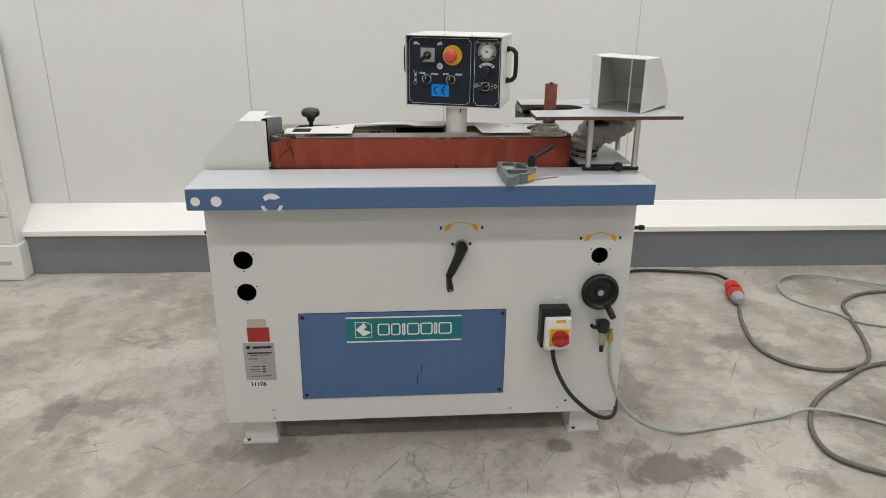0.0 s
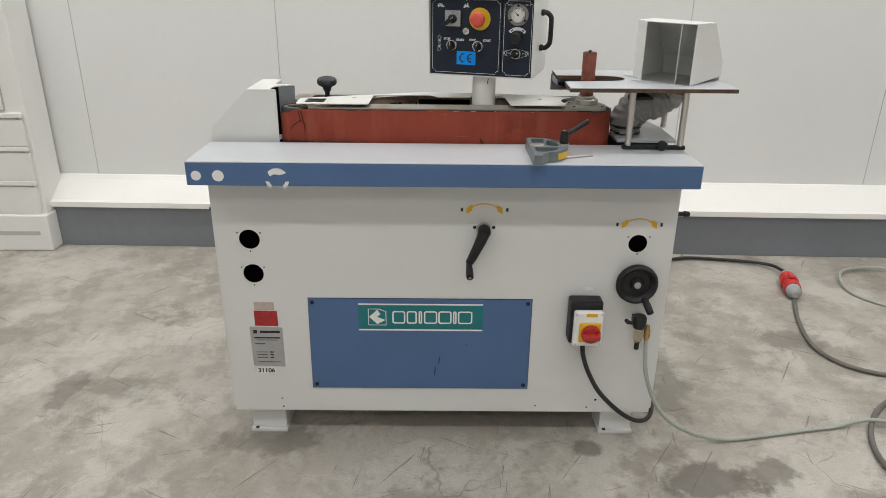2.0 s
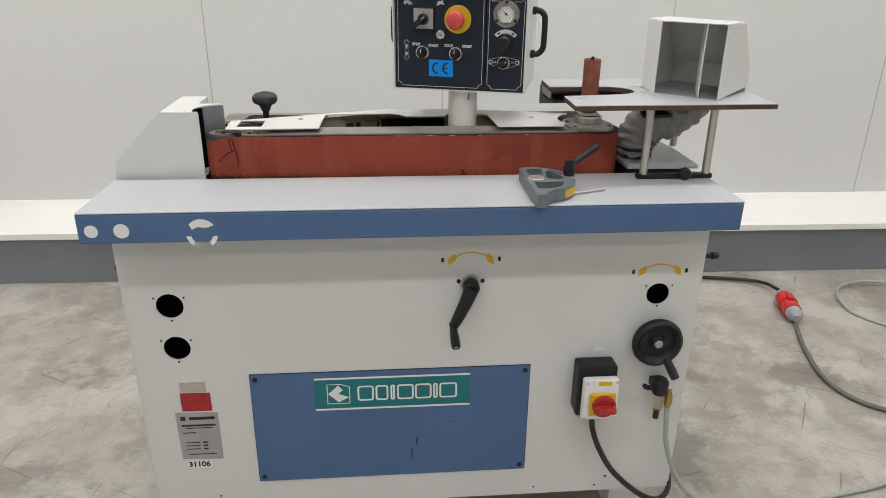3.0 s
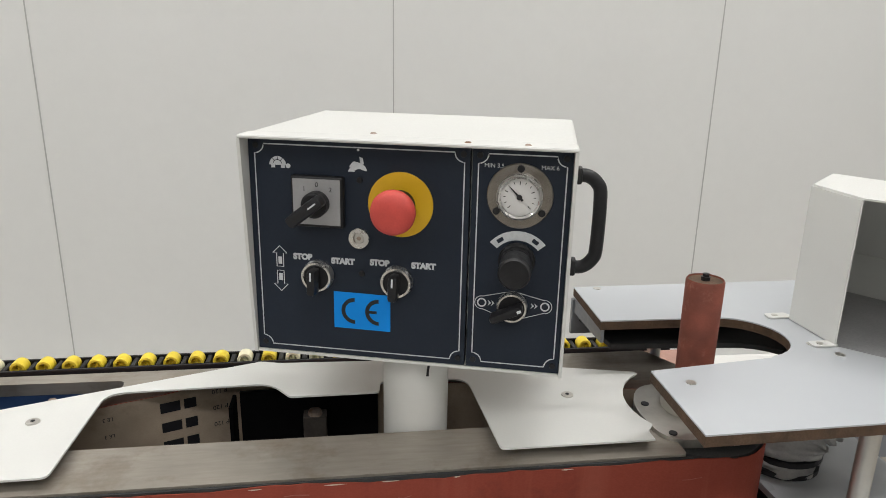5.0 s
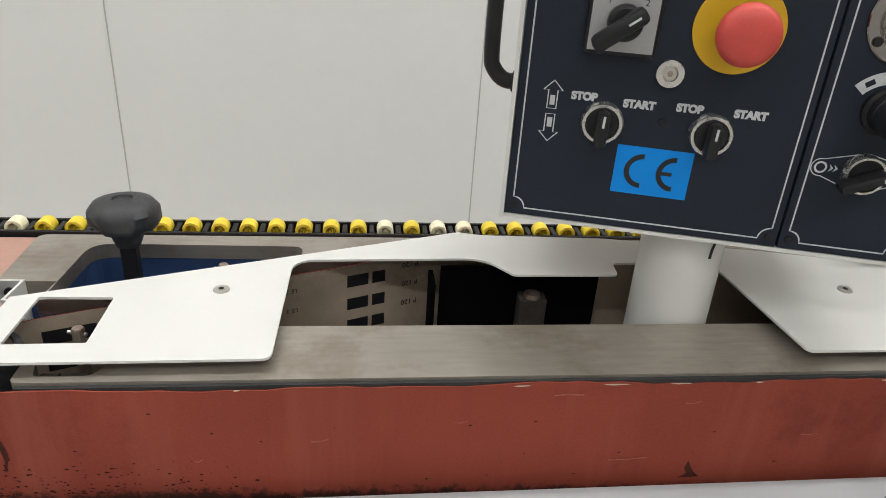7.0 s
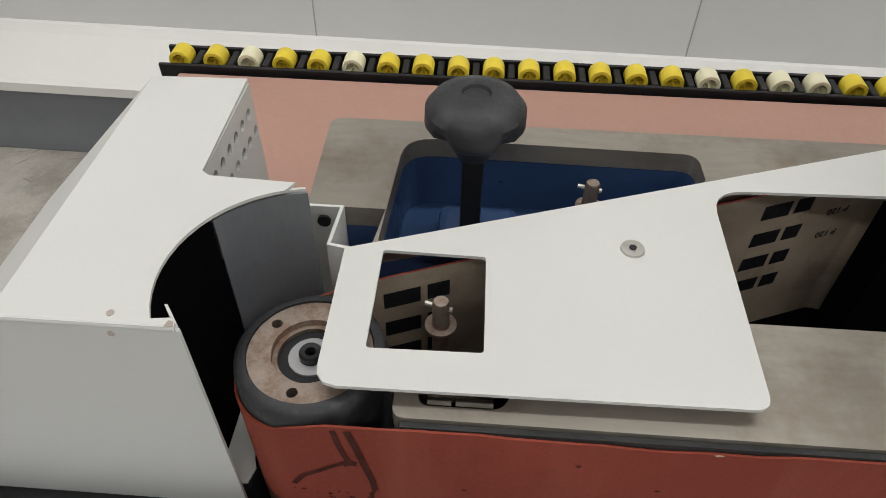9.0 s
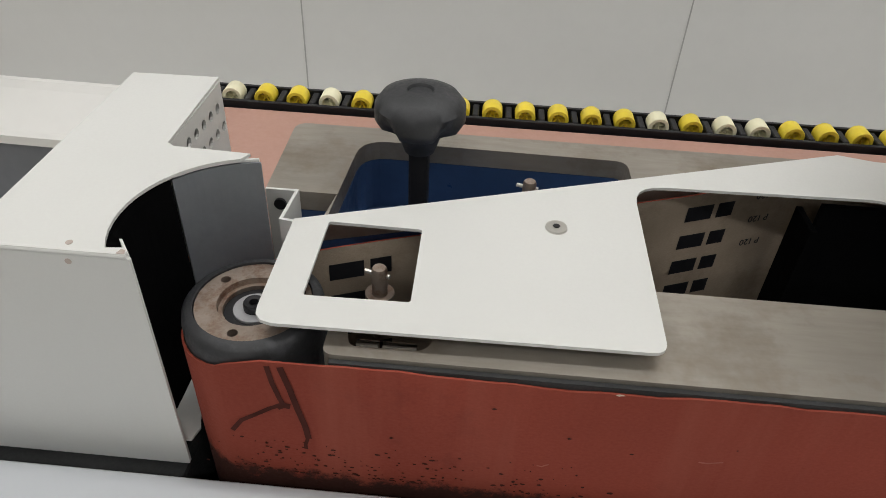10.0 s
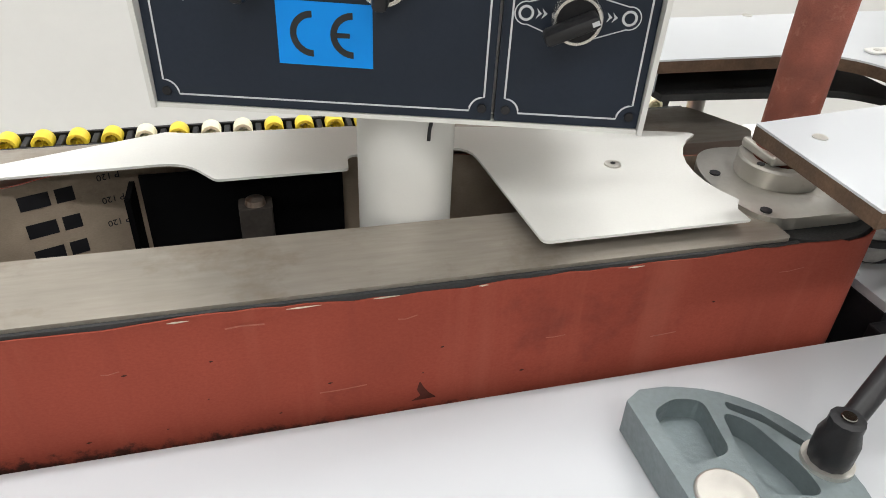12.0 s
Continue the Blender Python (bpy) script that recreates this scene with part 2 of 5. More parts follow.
REDLABEL = material("red_label", (0.4, 0.022, 0.022), 0.5, var=0.25, big=60, small=300, bump=0, dirt=(0.6, 0.35, 0.33), dirt_at=(0.64, 0.72), dirt_scale=140)
PAPER = material("white_label", (0.8, 0.8, 0.78), 0.6, var=0.04, bump=0)
AGED = material("faded_label", (0.5, 0.42, 0.37), 0.6, var=0.15, big=60, bump=0)
CABLE = material("grey_rubber_cable", (0.15, 0.14, 0.125), 0.6, var=0.15, big=8, small=200, bump=0.2)
BLACKCABLE = material("black_rubber_cable", (0.02, 0.02, 0.02), 0.5, var=0.2, big=8, small=200, bump=0.15)
AIR = material("pale_air_hose", (0.38, 0.41, 0.36), 0.3, var=0.12, big=6, small=120, bump=0.05)
PLUGRED = material("red_plug", (0.62, 0.03, 0.03), 0.4, var=0.1, bump=0.05)
PLUGGREY = material("grey_plug_cap", (0.36, 0.37, 0.38), 0.5, var=0.1, bump=0.05)
CUPBOARD = material("white_cupboard", (0.78, 0.775, 0.75), 0.4, var=0.03, bump=0.05)
BRASS = material("brass", (0.5, 0.33, 0.14), 0.3, metal=0.9, var=0.2, big=40, bump=0.1)
SCUFF = material("pale_scuff", (0.36, 0.12, 0.085), 0.7, var=0.2, big=200, bump=0, spec=0.2)
TORN = material("torn_backing", (0.6, 0.52, 0.42), 0.8, var=0.2, big=200, bump=0)
SPECK = material("dark_grit", (0.06, 0.022, 0.017), 0.8, var=0.3, big=60, bump=0, spec=0.1)
CREASE = material("dark_crease", (0.085, 0.026, 0.02), 0.8, var=0.3, big=60, bump=0, spec=0.1)
BOWL = clear("amber_bowl", (0.75, 0.66, 0.5))
SPINDLE = material("red_sanding_sleeve", (0.205, 0.055, 0.034), 0.75, var=0.3, big=40, small=700, bump=0.4, dirt=(0.32, 0.15, 0.1), dirt_at=(0.56, 0.7), dirt_scale=45, stretch=(1, 1, 2))
BRIGHT = material("bright_plated_ring", (0.72, 0.71, 0.69), 0.25, metal=0.9, var=0.05, bump=0)
DIAL = material("dial_face", (0.72, 0.71, 0.70), 0.35, var=0.05, bump=0)


# ---- builders ----
def part(name, bm, mat, parent=None, label="", smooth=None):
    """Links a bmesh as one mesh object under a thing or a part."""
    bmesh.ops.recalc_face_normals(bm, faces=bm.faces)
    me = bpy.data.meshes.new(name)
    bm.to_mesh(me)
    bm.free()
    for k in (mat if isinstance(mat, (list, tuple)) else (mat,)):
        me.materials.append(k)
    if smooth is not None:
        me.polygons.foreach_set("use_smooth", [True] * len(me.polygons))
        me.set_sharp_from_angle(angle=radians(smooth))
    ob = new(name, me)
    ob.parent = parent
    if label:
        ob["label"] = label
    return ob


def empty(name, m=None):
    ob = new(name)
    ob.empty_display_size = 0.1
    if m:
        ob.matrix_basis = m
    return ob


def box(x0, x1, y0, y1, z0, z1, bev=0.0, seg=2, bm=None, m=None):
    bm = bm or bmesh.new()
    s = Matrix.Translation(((x0 + x1) / 2, (y0 + y1) / 2, (z0 + z1) / 2)) @ Matrix.Diagonal((x1 - x0, y1 - y0, z1 - z0, 1))
    vs = bmesh.ops.create_cube(bm, size=1, matrix=(m or Matrix()) @ s)["verts"]
    if bev:
        es = list({e for v in vs for e in v.link_edges})
        bmesh.ops.bevel(bm, geom=es, offset=bev, segments=seg, profile=0.5, affect="EDGES")
    return bm


def lathe(profile, m=None, seg=32, bm=None):
    """A turned body from (radius, height) pairs about local z, placed by m."""
    bm = bm or bmesh.new()
    m = m or Matrix()
    rings = []
    for r, z in profile:
        if r < 1e-6:
            rings.append([bm.verts.new(m @ Vector((0, 0, z)))])
        else:
            rings.append([bm.verts.new(m @ Vector((r * math.cos(2 * math.pi * k / seg), r * math.sin(2 * math.pi * k / seg), z))) for k in range(seg)])
    for a, b in zip(rings, rings[1:]):
        if len(a) == 1 and len(b) == 1:
            continue
        for k in range(seg):
            n = (k + 1) % seg
            if len(a) == 1:
                bm.faces.new((a[0], b[k], b[n]))
            elif len(b) == 1:
                bm.faces.new((a[k], b[0], a[n]))
            else:
                bm.faces.new((a[k], a[n], b[n], b[k]))
    return bm


def disc(r, h, m=None, bev=0.0, seg=32, bm=None):
    b = bev
    prof = [(0, 0), (r, 0), (r, h), (0, h)] if not b else [(0, 0), (r, 0), (r, h - b), (r - 0.3 * b, h - 0.3 * b), (r - b, h), (0, h)]
    return lathe(prof, m, seg, bm)


def ringbody(r0, r1, h, m=None, seg=40, bm=None):
    return lathe([(r0, 0), (r1, 0), (r1, h), (r0, h), (r0, 0)], m, seg, bm)


def arc(cx, cy, r, a0, a1, n=10):
    return [(cx + r * math.cos(radians(a0 + (a1 - a0) * k / n)), cy + r * math.sin(radians(a0 + (a1 - a0) * k / n))) for k in range(n + 1)]


def rounded(pts, r, n=5):
    """The polygon with its corners rounded; r is one radius or one a corner."""
    out = []
    for k, p in enumerate(pts):
        rr = r[k] if isinstance(r, (list, tuple)) else r
        p = Vector(p)
        if rr <= 0:
            out.append(tuple(p))
            continue
        a, b = (Vector(pts[k - 1]) - p), (Vector(pts[(k + 1) % len(pts)]) - p)
        t = min(rr, a.length * 0.48, b.length * 0.48)
        s, e = p + a.normalized() * t, p + b.normalized() * t
        for j in range(n + 1):
            u = j / n
            out.append(tuple(s * (1 - u) ** 2 + p * 2 * u * (1 - u) + e * u ** 2))
    return out


def prism(outer, z0, z1, holes=(), m=None, bm=None):
    """A sheet of the outline, with holes through it, from z0 to z1 of the local frame m."""
    bm = bm or bmesh.new()
    m = m or Matrix()
    t = bmesh.new()
    for loop in (outer, *holes):
        vs = [t.verts.new((*p, z0)) for p in loop]
        for k, v in enumerate(vs):
            t.edges.new((v, vs[(k + 1) % len(vs)]))
    if holes or len(outer) > 4:
        bmesh.ops.triangle_fill(t, use_beauty=True, use_dissolve=False, edges=t.edges[:])
    else:
        t.faces.new(t.verts)
    ex = bmesh.ops.extrude_face_region(t, geom=t.faces[:])
    bmesh.ops.translate(t, vec=(0, 0, z1 - z0), verts=[g for g in ex["geom"] if isinstance(g, bmesh.types.BMVert)])
    bmesh.ops.transform(t, matrix=m, verts=t.verts)
    me = bpy.data.meshes.new("tmp")
    t.to_mesh(me)
    t.free()
    bm.from_mesh(me)
    bpy.data.meshes.remove(me)
    return bm


def smooth_path(pts, n=8, closed=False):
    p = [Vector(a) for a in pts]
    q = [p[-1], *p, p[0], p[1]] if closed else [p[0] * 2 - p[1], *p, p[-1] * 2 - p[-2]]
    out = []
    for k in range(1, len(q) - 2):
        a, b, c, d = q[k - 1:k + 3]
        for j in range(n):
            t = j / n
            out.append(0.5 * ((2 * b) + (c - a) * t + (2 * a - 5 * b + 4 * c - d) * t * t + (3 * b - a - 3 * c + d) * t ** 3))
    if not closed:
        out.append(p[-1])
    return out


def tube(path, r, seg=10, bm=None, closed=False, m=None):
    bm = bm or bmesh.new()
    m = m or Matrix()
    path = [m @ Vector(a) for a in path]
    n = len(path)
    rings = []
    ref = None
    for k, p in enumerate(path):
        d = (path[(k + 1) % n] - path[k - 1]) if closed else (path[min(k + 1, n - 1)] - path[max(k - 1, 0)])
        d.normalize()
        if ref is None:
            ref = d.orthogonal().normalized()
        ref = (ref - d * ref.dot(d)).normalized()
        w = d.cross(ref)
        rr = r(k / (n - 1)) if callable(r) else r
        rings.append([bm.verts.new(p + (ref * math.cos(a) + w * math.sin(a)) * rr) for a in (2 * math.pi * j / seg for j in range(seg))])
    pairs = zip(rings, rings[1:] + rings[:1]) if closed else zip(rings, rings[1:])
    for a, b in pairs:
        for j in range(seg):
            bm.faces.new((a[j], a[(j + 1) % seg], b[(j + 1) % seg], b[j]))
    if not closed:
        bm.faces.new(rings[0])
        bm.faces.new(rings[-1][::-1])
    return bm


def ribbon(pts, width, h, m=None, closed=True, bm=None):
    """A flat printed line along 2D points."""
    bm = bm or bmesh.new()
    m = m or Matrix()
    n = len(pts)
    prev = []
    for k in range(n):
        a, b = Vector(pts[k - 1] if closed or k else pts[0]), Vector(pts[(k + 1) % n] if closed or k < n - 1 else pts[-1])
        d = (b - a).normalized()
        o = Vector((-d.y, d.x)) * width / 2
        p = Vector(pts[k])
        prev.append([bm.verts.new(m @ Vector((*(p + o), h))), bm.verts.new(m @ Vector((*(p - o), h)))])
    for k in range(n if closed else n - 1):
        a, b = prev[k], prev[(k + 1) % n]
        bm.faces.new((a[0], b[0], b[1], a[1]))
    return bm


def writing(name, body, size, m, mat, parent, label="", bold=0.0):
    cu = bpy.data.curves.new(name, "FONT")
    cu.body, cu.size, cu.extrude, cu.offset = body, size, 0.00012, bold
    cu.align_x, cu.align_y = "CENTER", "CENTER"
    tmp = new(name + "_curve", cu)
    me = bpy.data.meshes.new_from_object(tmp)
    bpy.data.objects.remove(tmp)
    me.materials.clear()
    me.materials.append(mat)
    me.transform(m)
    ob = new(name, me)
    ob.parent = parent
    if label:
        ob["label"] = label
    return ob


FRONT = Matrix.Rotation(radians(90), 4, "X")  # local x right, y up, z towards the viewer (-y)


def front(x, y, z, turn=0):
    return Matrix.Translation((x, y, z)) @ FRONT @ Matrix.Rotation(radians(turn), 4, "Z")


# ---- hall ----
floor = part("floor", box(-6, 7, -7, 1.9, -0.15, 0), CONCRETE)
tagged(floor, "worn grey concrete floor with dark stains", "floor", kind="structure")
BACK = pose(0, 1.525, 0, 0, 0, -1.28)


def back_wall():
    wall = part("wall_north", box(-6.2, 7.2, 0.14, 0.30, 0.02, 4.6), WALL)
    wall.matrix_basis = BACK
    tagged(wall, "white insulated wall panels with thin joints", "wall", kind="structure")
    for k in range(-5, 7):
        x = 0.245 + 0.975 * k
        part("panel_joint", box(x - 0.0016, x + 0.0016, 0.1385, 0.15, 0.3, 4.6), SEAM, wall)
    kerb = part("kerb", box(-1.93, 7.2, 0.0, 0.16, 0.0, 0.222, 0.003), KERB)
    kerb.matrix_basis = BACK
    tagged(kerb, "low grey painted concrete kerb along the wall", "kerb", kind="structure")
    lip = [(-0.02, 0.212), (-0.02, 0.238), (0.0, 0.244), (0.11, 0.32), (0.128, 0.338), (0.139, 0.341), (0.139, 0.215)]
    m = Matrix(((0, 0, 1, -1.91), (1, 0, 0, 0), (0, 1, 0, 0), (0, 0, 0, 1)))
    cove = part("cove_ledge", prism(lip, 0, 9.0, m=m), LEDGE)
    cove.matrix_basis = BACK
    tagged(cove, "white sloping cove on top of the kerb", "ledge", kind="structure")


back_wall()
for nm, a in (("wall_west", (-6.2, -6.0, -7, 1.9)), ("wall_east", (7.0, 7.2, -7, 1.9)), ("wall_south", (-6.2, 7.2, -7.2, -7.0))):
    tagged(part(nm, box(*a, 0, 4.6), WALL), "plain white hall wall", "wall", kind="structure")
tagged(part("ceiling", box(-6.2, 7.2, -7.2, 1.9, 4.6, 4.7), WALL), "plain white hall ceiling", "ceiling", kind="structure")
TUBE = glow("lamp_tube", (1.0, 0.98, 0.94), 6.3)
for k, (lx, ly) in enumerate([(-2.6, 0.7), (1.2, 0.7), (-2.6, -2.4), (1.2, -2.4), (4.6, -1.0), (-0.8, -5.0)]):
    lamp = empty("ceiling_light", pose(lx, ly, 4.42))
    tagged(lamp, "long white ceiling strip light", "lamp", "ceiling strip lights")
    part("lamp_body", box(-1.5, 1.5, -0.12, 0.12, 0.04, 0.17, 0.01), WHITE, lamp)
    part("diffuser", box(-1.48, 1.48, -0.11, 0.11, 0.0, 0.036, 0.008), TUBE, lamp)
    li = bpy.data.lights.new("strip_glow", "AREA")
    li.shape, li.size, li.size_y, li.energy, li.color = "RECTANGLE", 2.9, 0.22, 46 if ly > 0 else 37, (1.0, 0.992, 0.982)
    lo = new("strip_glow", li)
    lo.matrix_basis = pose(lx, ly, 4.40)

# ---- machine ----
sander = empty("edge_sander", pose(0, 0, 0))
tagged(sander, "cream and blue edge belt sander with red abrasive belt", "sander")
TOP = 0.887


def circle(cx, cy, r, n=28):
    return arc(cx, cy, r, 0, 360 - 360 / n, n - 1)


def cabinet():
    holes = [circle(-0.466, 0.647, 0.0285), circle(-0.464, 0.545, 0.0285), circle(0.596, 0.643, 0.026), circle(0.526, 0.137, 0.0045, 12)]
    skin = part("cabinet", prism([(-0.552, 0.095), (0.686, 0.095), (0.686, 0.824), (-0.552, 0.824)], 0, 0.003, holes, front(0, 0.003, 0)), CREAM, sander, "cream painted sheet steel front")
    for x0, x1, y0, y1, z0, z1 in ((-0.556, -0.552, 0.0, 0.5, 0.095, 0.824), (0.686, 0.69, 0.0, 0.5, 0.095, 0.824), (-0.552, 0.686, 0.497, 0.5, 0.095, 0.824), (-0.552, 0.686, 0.004, 0.497, 0.095, 0.098)):
        part("side_panel", box(x0, x1, y0, y1, z0, z1), CREAM, sander)
    part("side_door", box(-0.566, -0.557, 0.012, 0.5, 0.10, 0.80, 0.002), CREAM, sander)
    part("side_door", box(0.691, 0.70, 0.012, 0.5, 0.10, 0.80, 0.002), CREAM, sander)
    # added black block so the front holes look unlit
    part("interior", box(-0.54, 0.67, 0.03, 0.48, 0.11, 0.79), VOID, sander)
    for hx, hz, r in ((-0.466, 0.647, 0.03), (-0.464, 0.545, 0.03), (0.597, 0.645, 0.028)):
        for a in (35, 145, 270):
            part("rivet", disc(0.0022, 0.0012, front(hx + (r + 0.008) * math.cos(radians(a)), 0, hz + (r + 0.004) * math.sin(radians(a))), seg=10), BLACK, skin)
    for x, z in ((-0.415, 0.137), (-0.413, 0.108), (0.345, 0.116), (0.5, 0.112)):
        part("screw", disc(0.0025, 0.001, front(x, 0, z), seg=10), BLACK, skin)
    for x0, x1 in ((-0.524, -0.412), (0.55, 0.655)):
        for y0 in (0.02, 0.38):
            bm = box(x0, x1, y0, y0 + 0.1, 0.0, 0.012, 0.002)
            box(x0 + 0.004, x1 - 0.004, y0 + 0.012, y0 + 0.1, 0.012, 0.096, 0.002, bm=bm)
            ft = part("foot", bm, CREAM, sander, "chipped cream steel foot")
            part("bolt_hole", disc(0.006, 0.0012, pose(x0 + 0.018, y0 + 0.006, 0.0121), seg=12), BLACK, ft)
    # black sheet a little larger than the access plate paints its edge shadow
    part("plate_shadow_line", prism([(-0.3205, 0.1755), (0.3185, 0.1755), (0.3175, 0.4725), (-0.3185, 0.4725)], 0, 0.0008, m=front(0, -0.0002, 0)), BLACK, sander)
    plate = part("access_plate", prism(rounded([(-0.319, 0.177), (0.317, 0.177), (0.316, 0.471), (-0.317, 0.471)], 0.004), 0.0009, 0.003, m=front(0, -0.0003, 0)), BLUE, sander, "blue access plate")
    for x, z in ((-0.306, 0.459), (0.305, 0.459), (-0.307, 0.19), (0.305, 0.19)):
        part("screw", disc(0.006, 0.002, front(x, -0.0033, z), 0.0008, seg=14), BLACK, plate)
    # trade plate: teal field, white rules, emblem and plain bars
    y = -0.0036
    tp = part("name_panel", prism([(-0.176, 0.377), (0.178, 0.377), (0.178, 0.451), (-0.176, 0.451)], 0, 0.0004, m=front(0, y, 0)), TEAL, plate)
    bm = bmesh.new()
    for z0, z1 in ((0.371, 0.3755), (0.4525, 0.457)):
        prism([(-0.176, z0), (0.178, z0), (0.178, z1), (-0.176, z1)], 0, 0.0004, m=front(0, y, 0), bm=bm)
    part("ruled_line", bm, PAPER, plate)
    bm = bmesh.new()
    ribbon([(-0.148, 0.389), (-0.098, 0.389), (-0.098, 0.432), (-0.118, 0.44), (-0.148, 0.44)], 0.0025, 0.0009, front(0, y, 0), bm=bm)
    prism([(-0.146, 0.415), (-0.123, 0.437), (-0.113, 0.424), (-0.124, 0.415), (-0.1, 0.405), (-0.123, 0.392)], 0.0005, 0.0009, m=front(0, y, 0), bm=bm)
    part("emblem", bm, PAPER, plate)
    for x0, x1 in ((-0.078, -0.045), (-0.037, -0.012), (-0.003, 0.003), (0.012, 0.046), (0.053, 0.087), (0.095, 0.101), (0.109, 0.146)):
        ribbon(rounded([(x0, 0.396), (x1, 0.396), (x1, 0.432), (x0, 0.432)], 0.006), 0.0042, 0.0009, front(0, y, 0), bm=(bm := bmesh.new()))
        part("letter_bar", bm, PAPER, plate)
    for x, z0, z1 in ((0.04, 0.222, 0.252), (0.052, 0.262, 0.285), (0.132, 0.325, 0.329)):
        part("scratch", prism([(x, z0), (x + 0.003, z0), (x + 0.005, z1), (x + 0.002, z1)], 0, 0.0003, m=front(0, -0.0034, 0)), BLACKPRINT, plate)
    lb = part("type_plate", prism(rounded([(-0.489, 0.250), (-0.397, 0.247), (-0.397, 0.376), (-0.491, 0.379)], 0.003), 0, 0.001, m=front(0, -0.0003, 0)), SILVER, sander, "silver type plate with dark lettering bars")
    bm = bmesh.new()
    rows = [(-0.462, -0.405, 0.3585, 0.366), (-0.481, -0.47, 0.357, 0.368), (-0.480, -0.405, 0.341, 0.3455), (-0.472, -0.412, 0.335, 0.337), (-0.480, -0.45, 0.322, 0.3245), (-0.476, -0.445, 0.295, 0.297), (-0.438, -0.428, 0.294, 0.298), (-0.476, -0.445, 0.286, 0.288),
            (-0.438, -0.428, 0.285, 0.289), (-0.476, -0.445, 0.277, 0.279), (-0.438, -0.428, 0.276, 0.28), (-0.474, -0.41, 0.262, 0.264)]
    for x0, x1, z0, z1 in rows:
        prism([(x0, z0), (x1, z0), (x1, z1), (x0, z1)], 0.001, 0.0014, m=front(0, -0.0003, 0), bm=(bm := bmesh.new()))
        part("letter_bar", bm, BLACKPRINT, lb)
    part("warning_label", prism([(-0.474, 0.382), (-0.408, 0.381), (-0.408, 0.429), (-0.474, 0.43)], 0, 0.0006, m=front(0, -0.0003, 0)), REDLABEL, sander, "scuffed red warning label")
    part("faded_label", prism([(-0.472, 0.432), (-0.416, 0.432), (-0.416, 0.457), (-0.472, 0.457)], 0, 0.0005, m=front(0, -0.0003, 0)), AGED, sander)
    nl = part("stock_label", prism([(-0.481, 0.224), (-0.426, 0.223), (-0.426, 0.243), (-0.481, 0.244)], 0, 0.0005, m=front(0, -0.0003, 0)), PAPER, sander)
    writing("number", "31106", 0.02, front(-0.4535, -0.0012, 0.2335), BLACKPRINT, nl, bold=0.0006)
    part("tag", prism([(0.463, 0.502), (0.486, 0.502), (0.486, 0.511), (0.463, 0.511)], 0, 0.0004, m=front(0, -0.0003, 0)), PAPER, sander)


def swing_arrow(cx, cz, span, rise):
    bm = bmesh.new()
    r = (span * span / 4 + rise * rise) / (2 * rise)
    a = math.degrees(math.asin(span / 2 / r))
    m = front(cx, -0.0004, cz + rise - r)
    ribbon(arc(0, 0, r, 90 + a, 90 - a, 16), 0.0032, 0.0004, m, False, bm)
    for s in (-1, 1):
        p = Vector((s * span / 2, r - rise))
        d = Vector((math.cos(radians(-a)) * s, math.sin(radians(-a))))
        n = Vector((-d.y, d.x))
        prism([tuple(p - d * 0.024 + n * 0.003), tuple(p - d * 0.012 + n * 0.008), tuple(p + d * 0.004), tuple(p - d * 0.01 - n * 0.008), tuple(p - d * 0.024 - n * 0.003)], 0, 0.0006, m=m, bm=bm)
    ar = part("turning_arrow", bm, YELLOW, sander, "yellow printed turning arrow")
    bm = bmesh.new()
    for s in (-1, 1):
        prism([(s * (span / 2 + 0.014) - 0.003, r - rise + 0.004), (s * (span / 2 + 0.014) + 0.003, r - rise + 0.004), (s * (span / 2 + 0.014) + 0.003, r - rise + 0.014), (s * (span / 2 + 0.014) - 0.003, r - rise + 0.014)], 0, 0.0006, m=m, bm=(bm := bmesh.new()))
        part("letter_bar", bm, BLACKPRINT, ar)


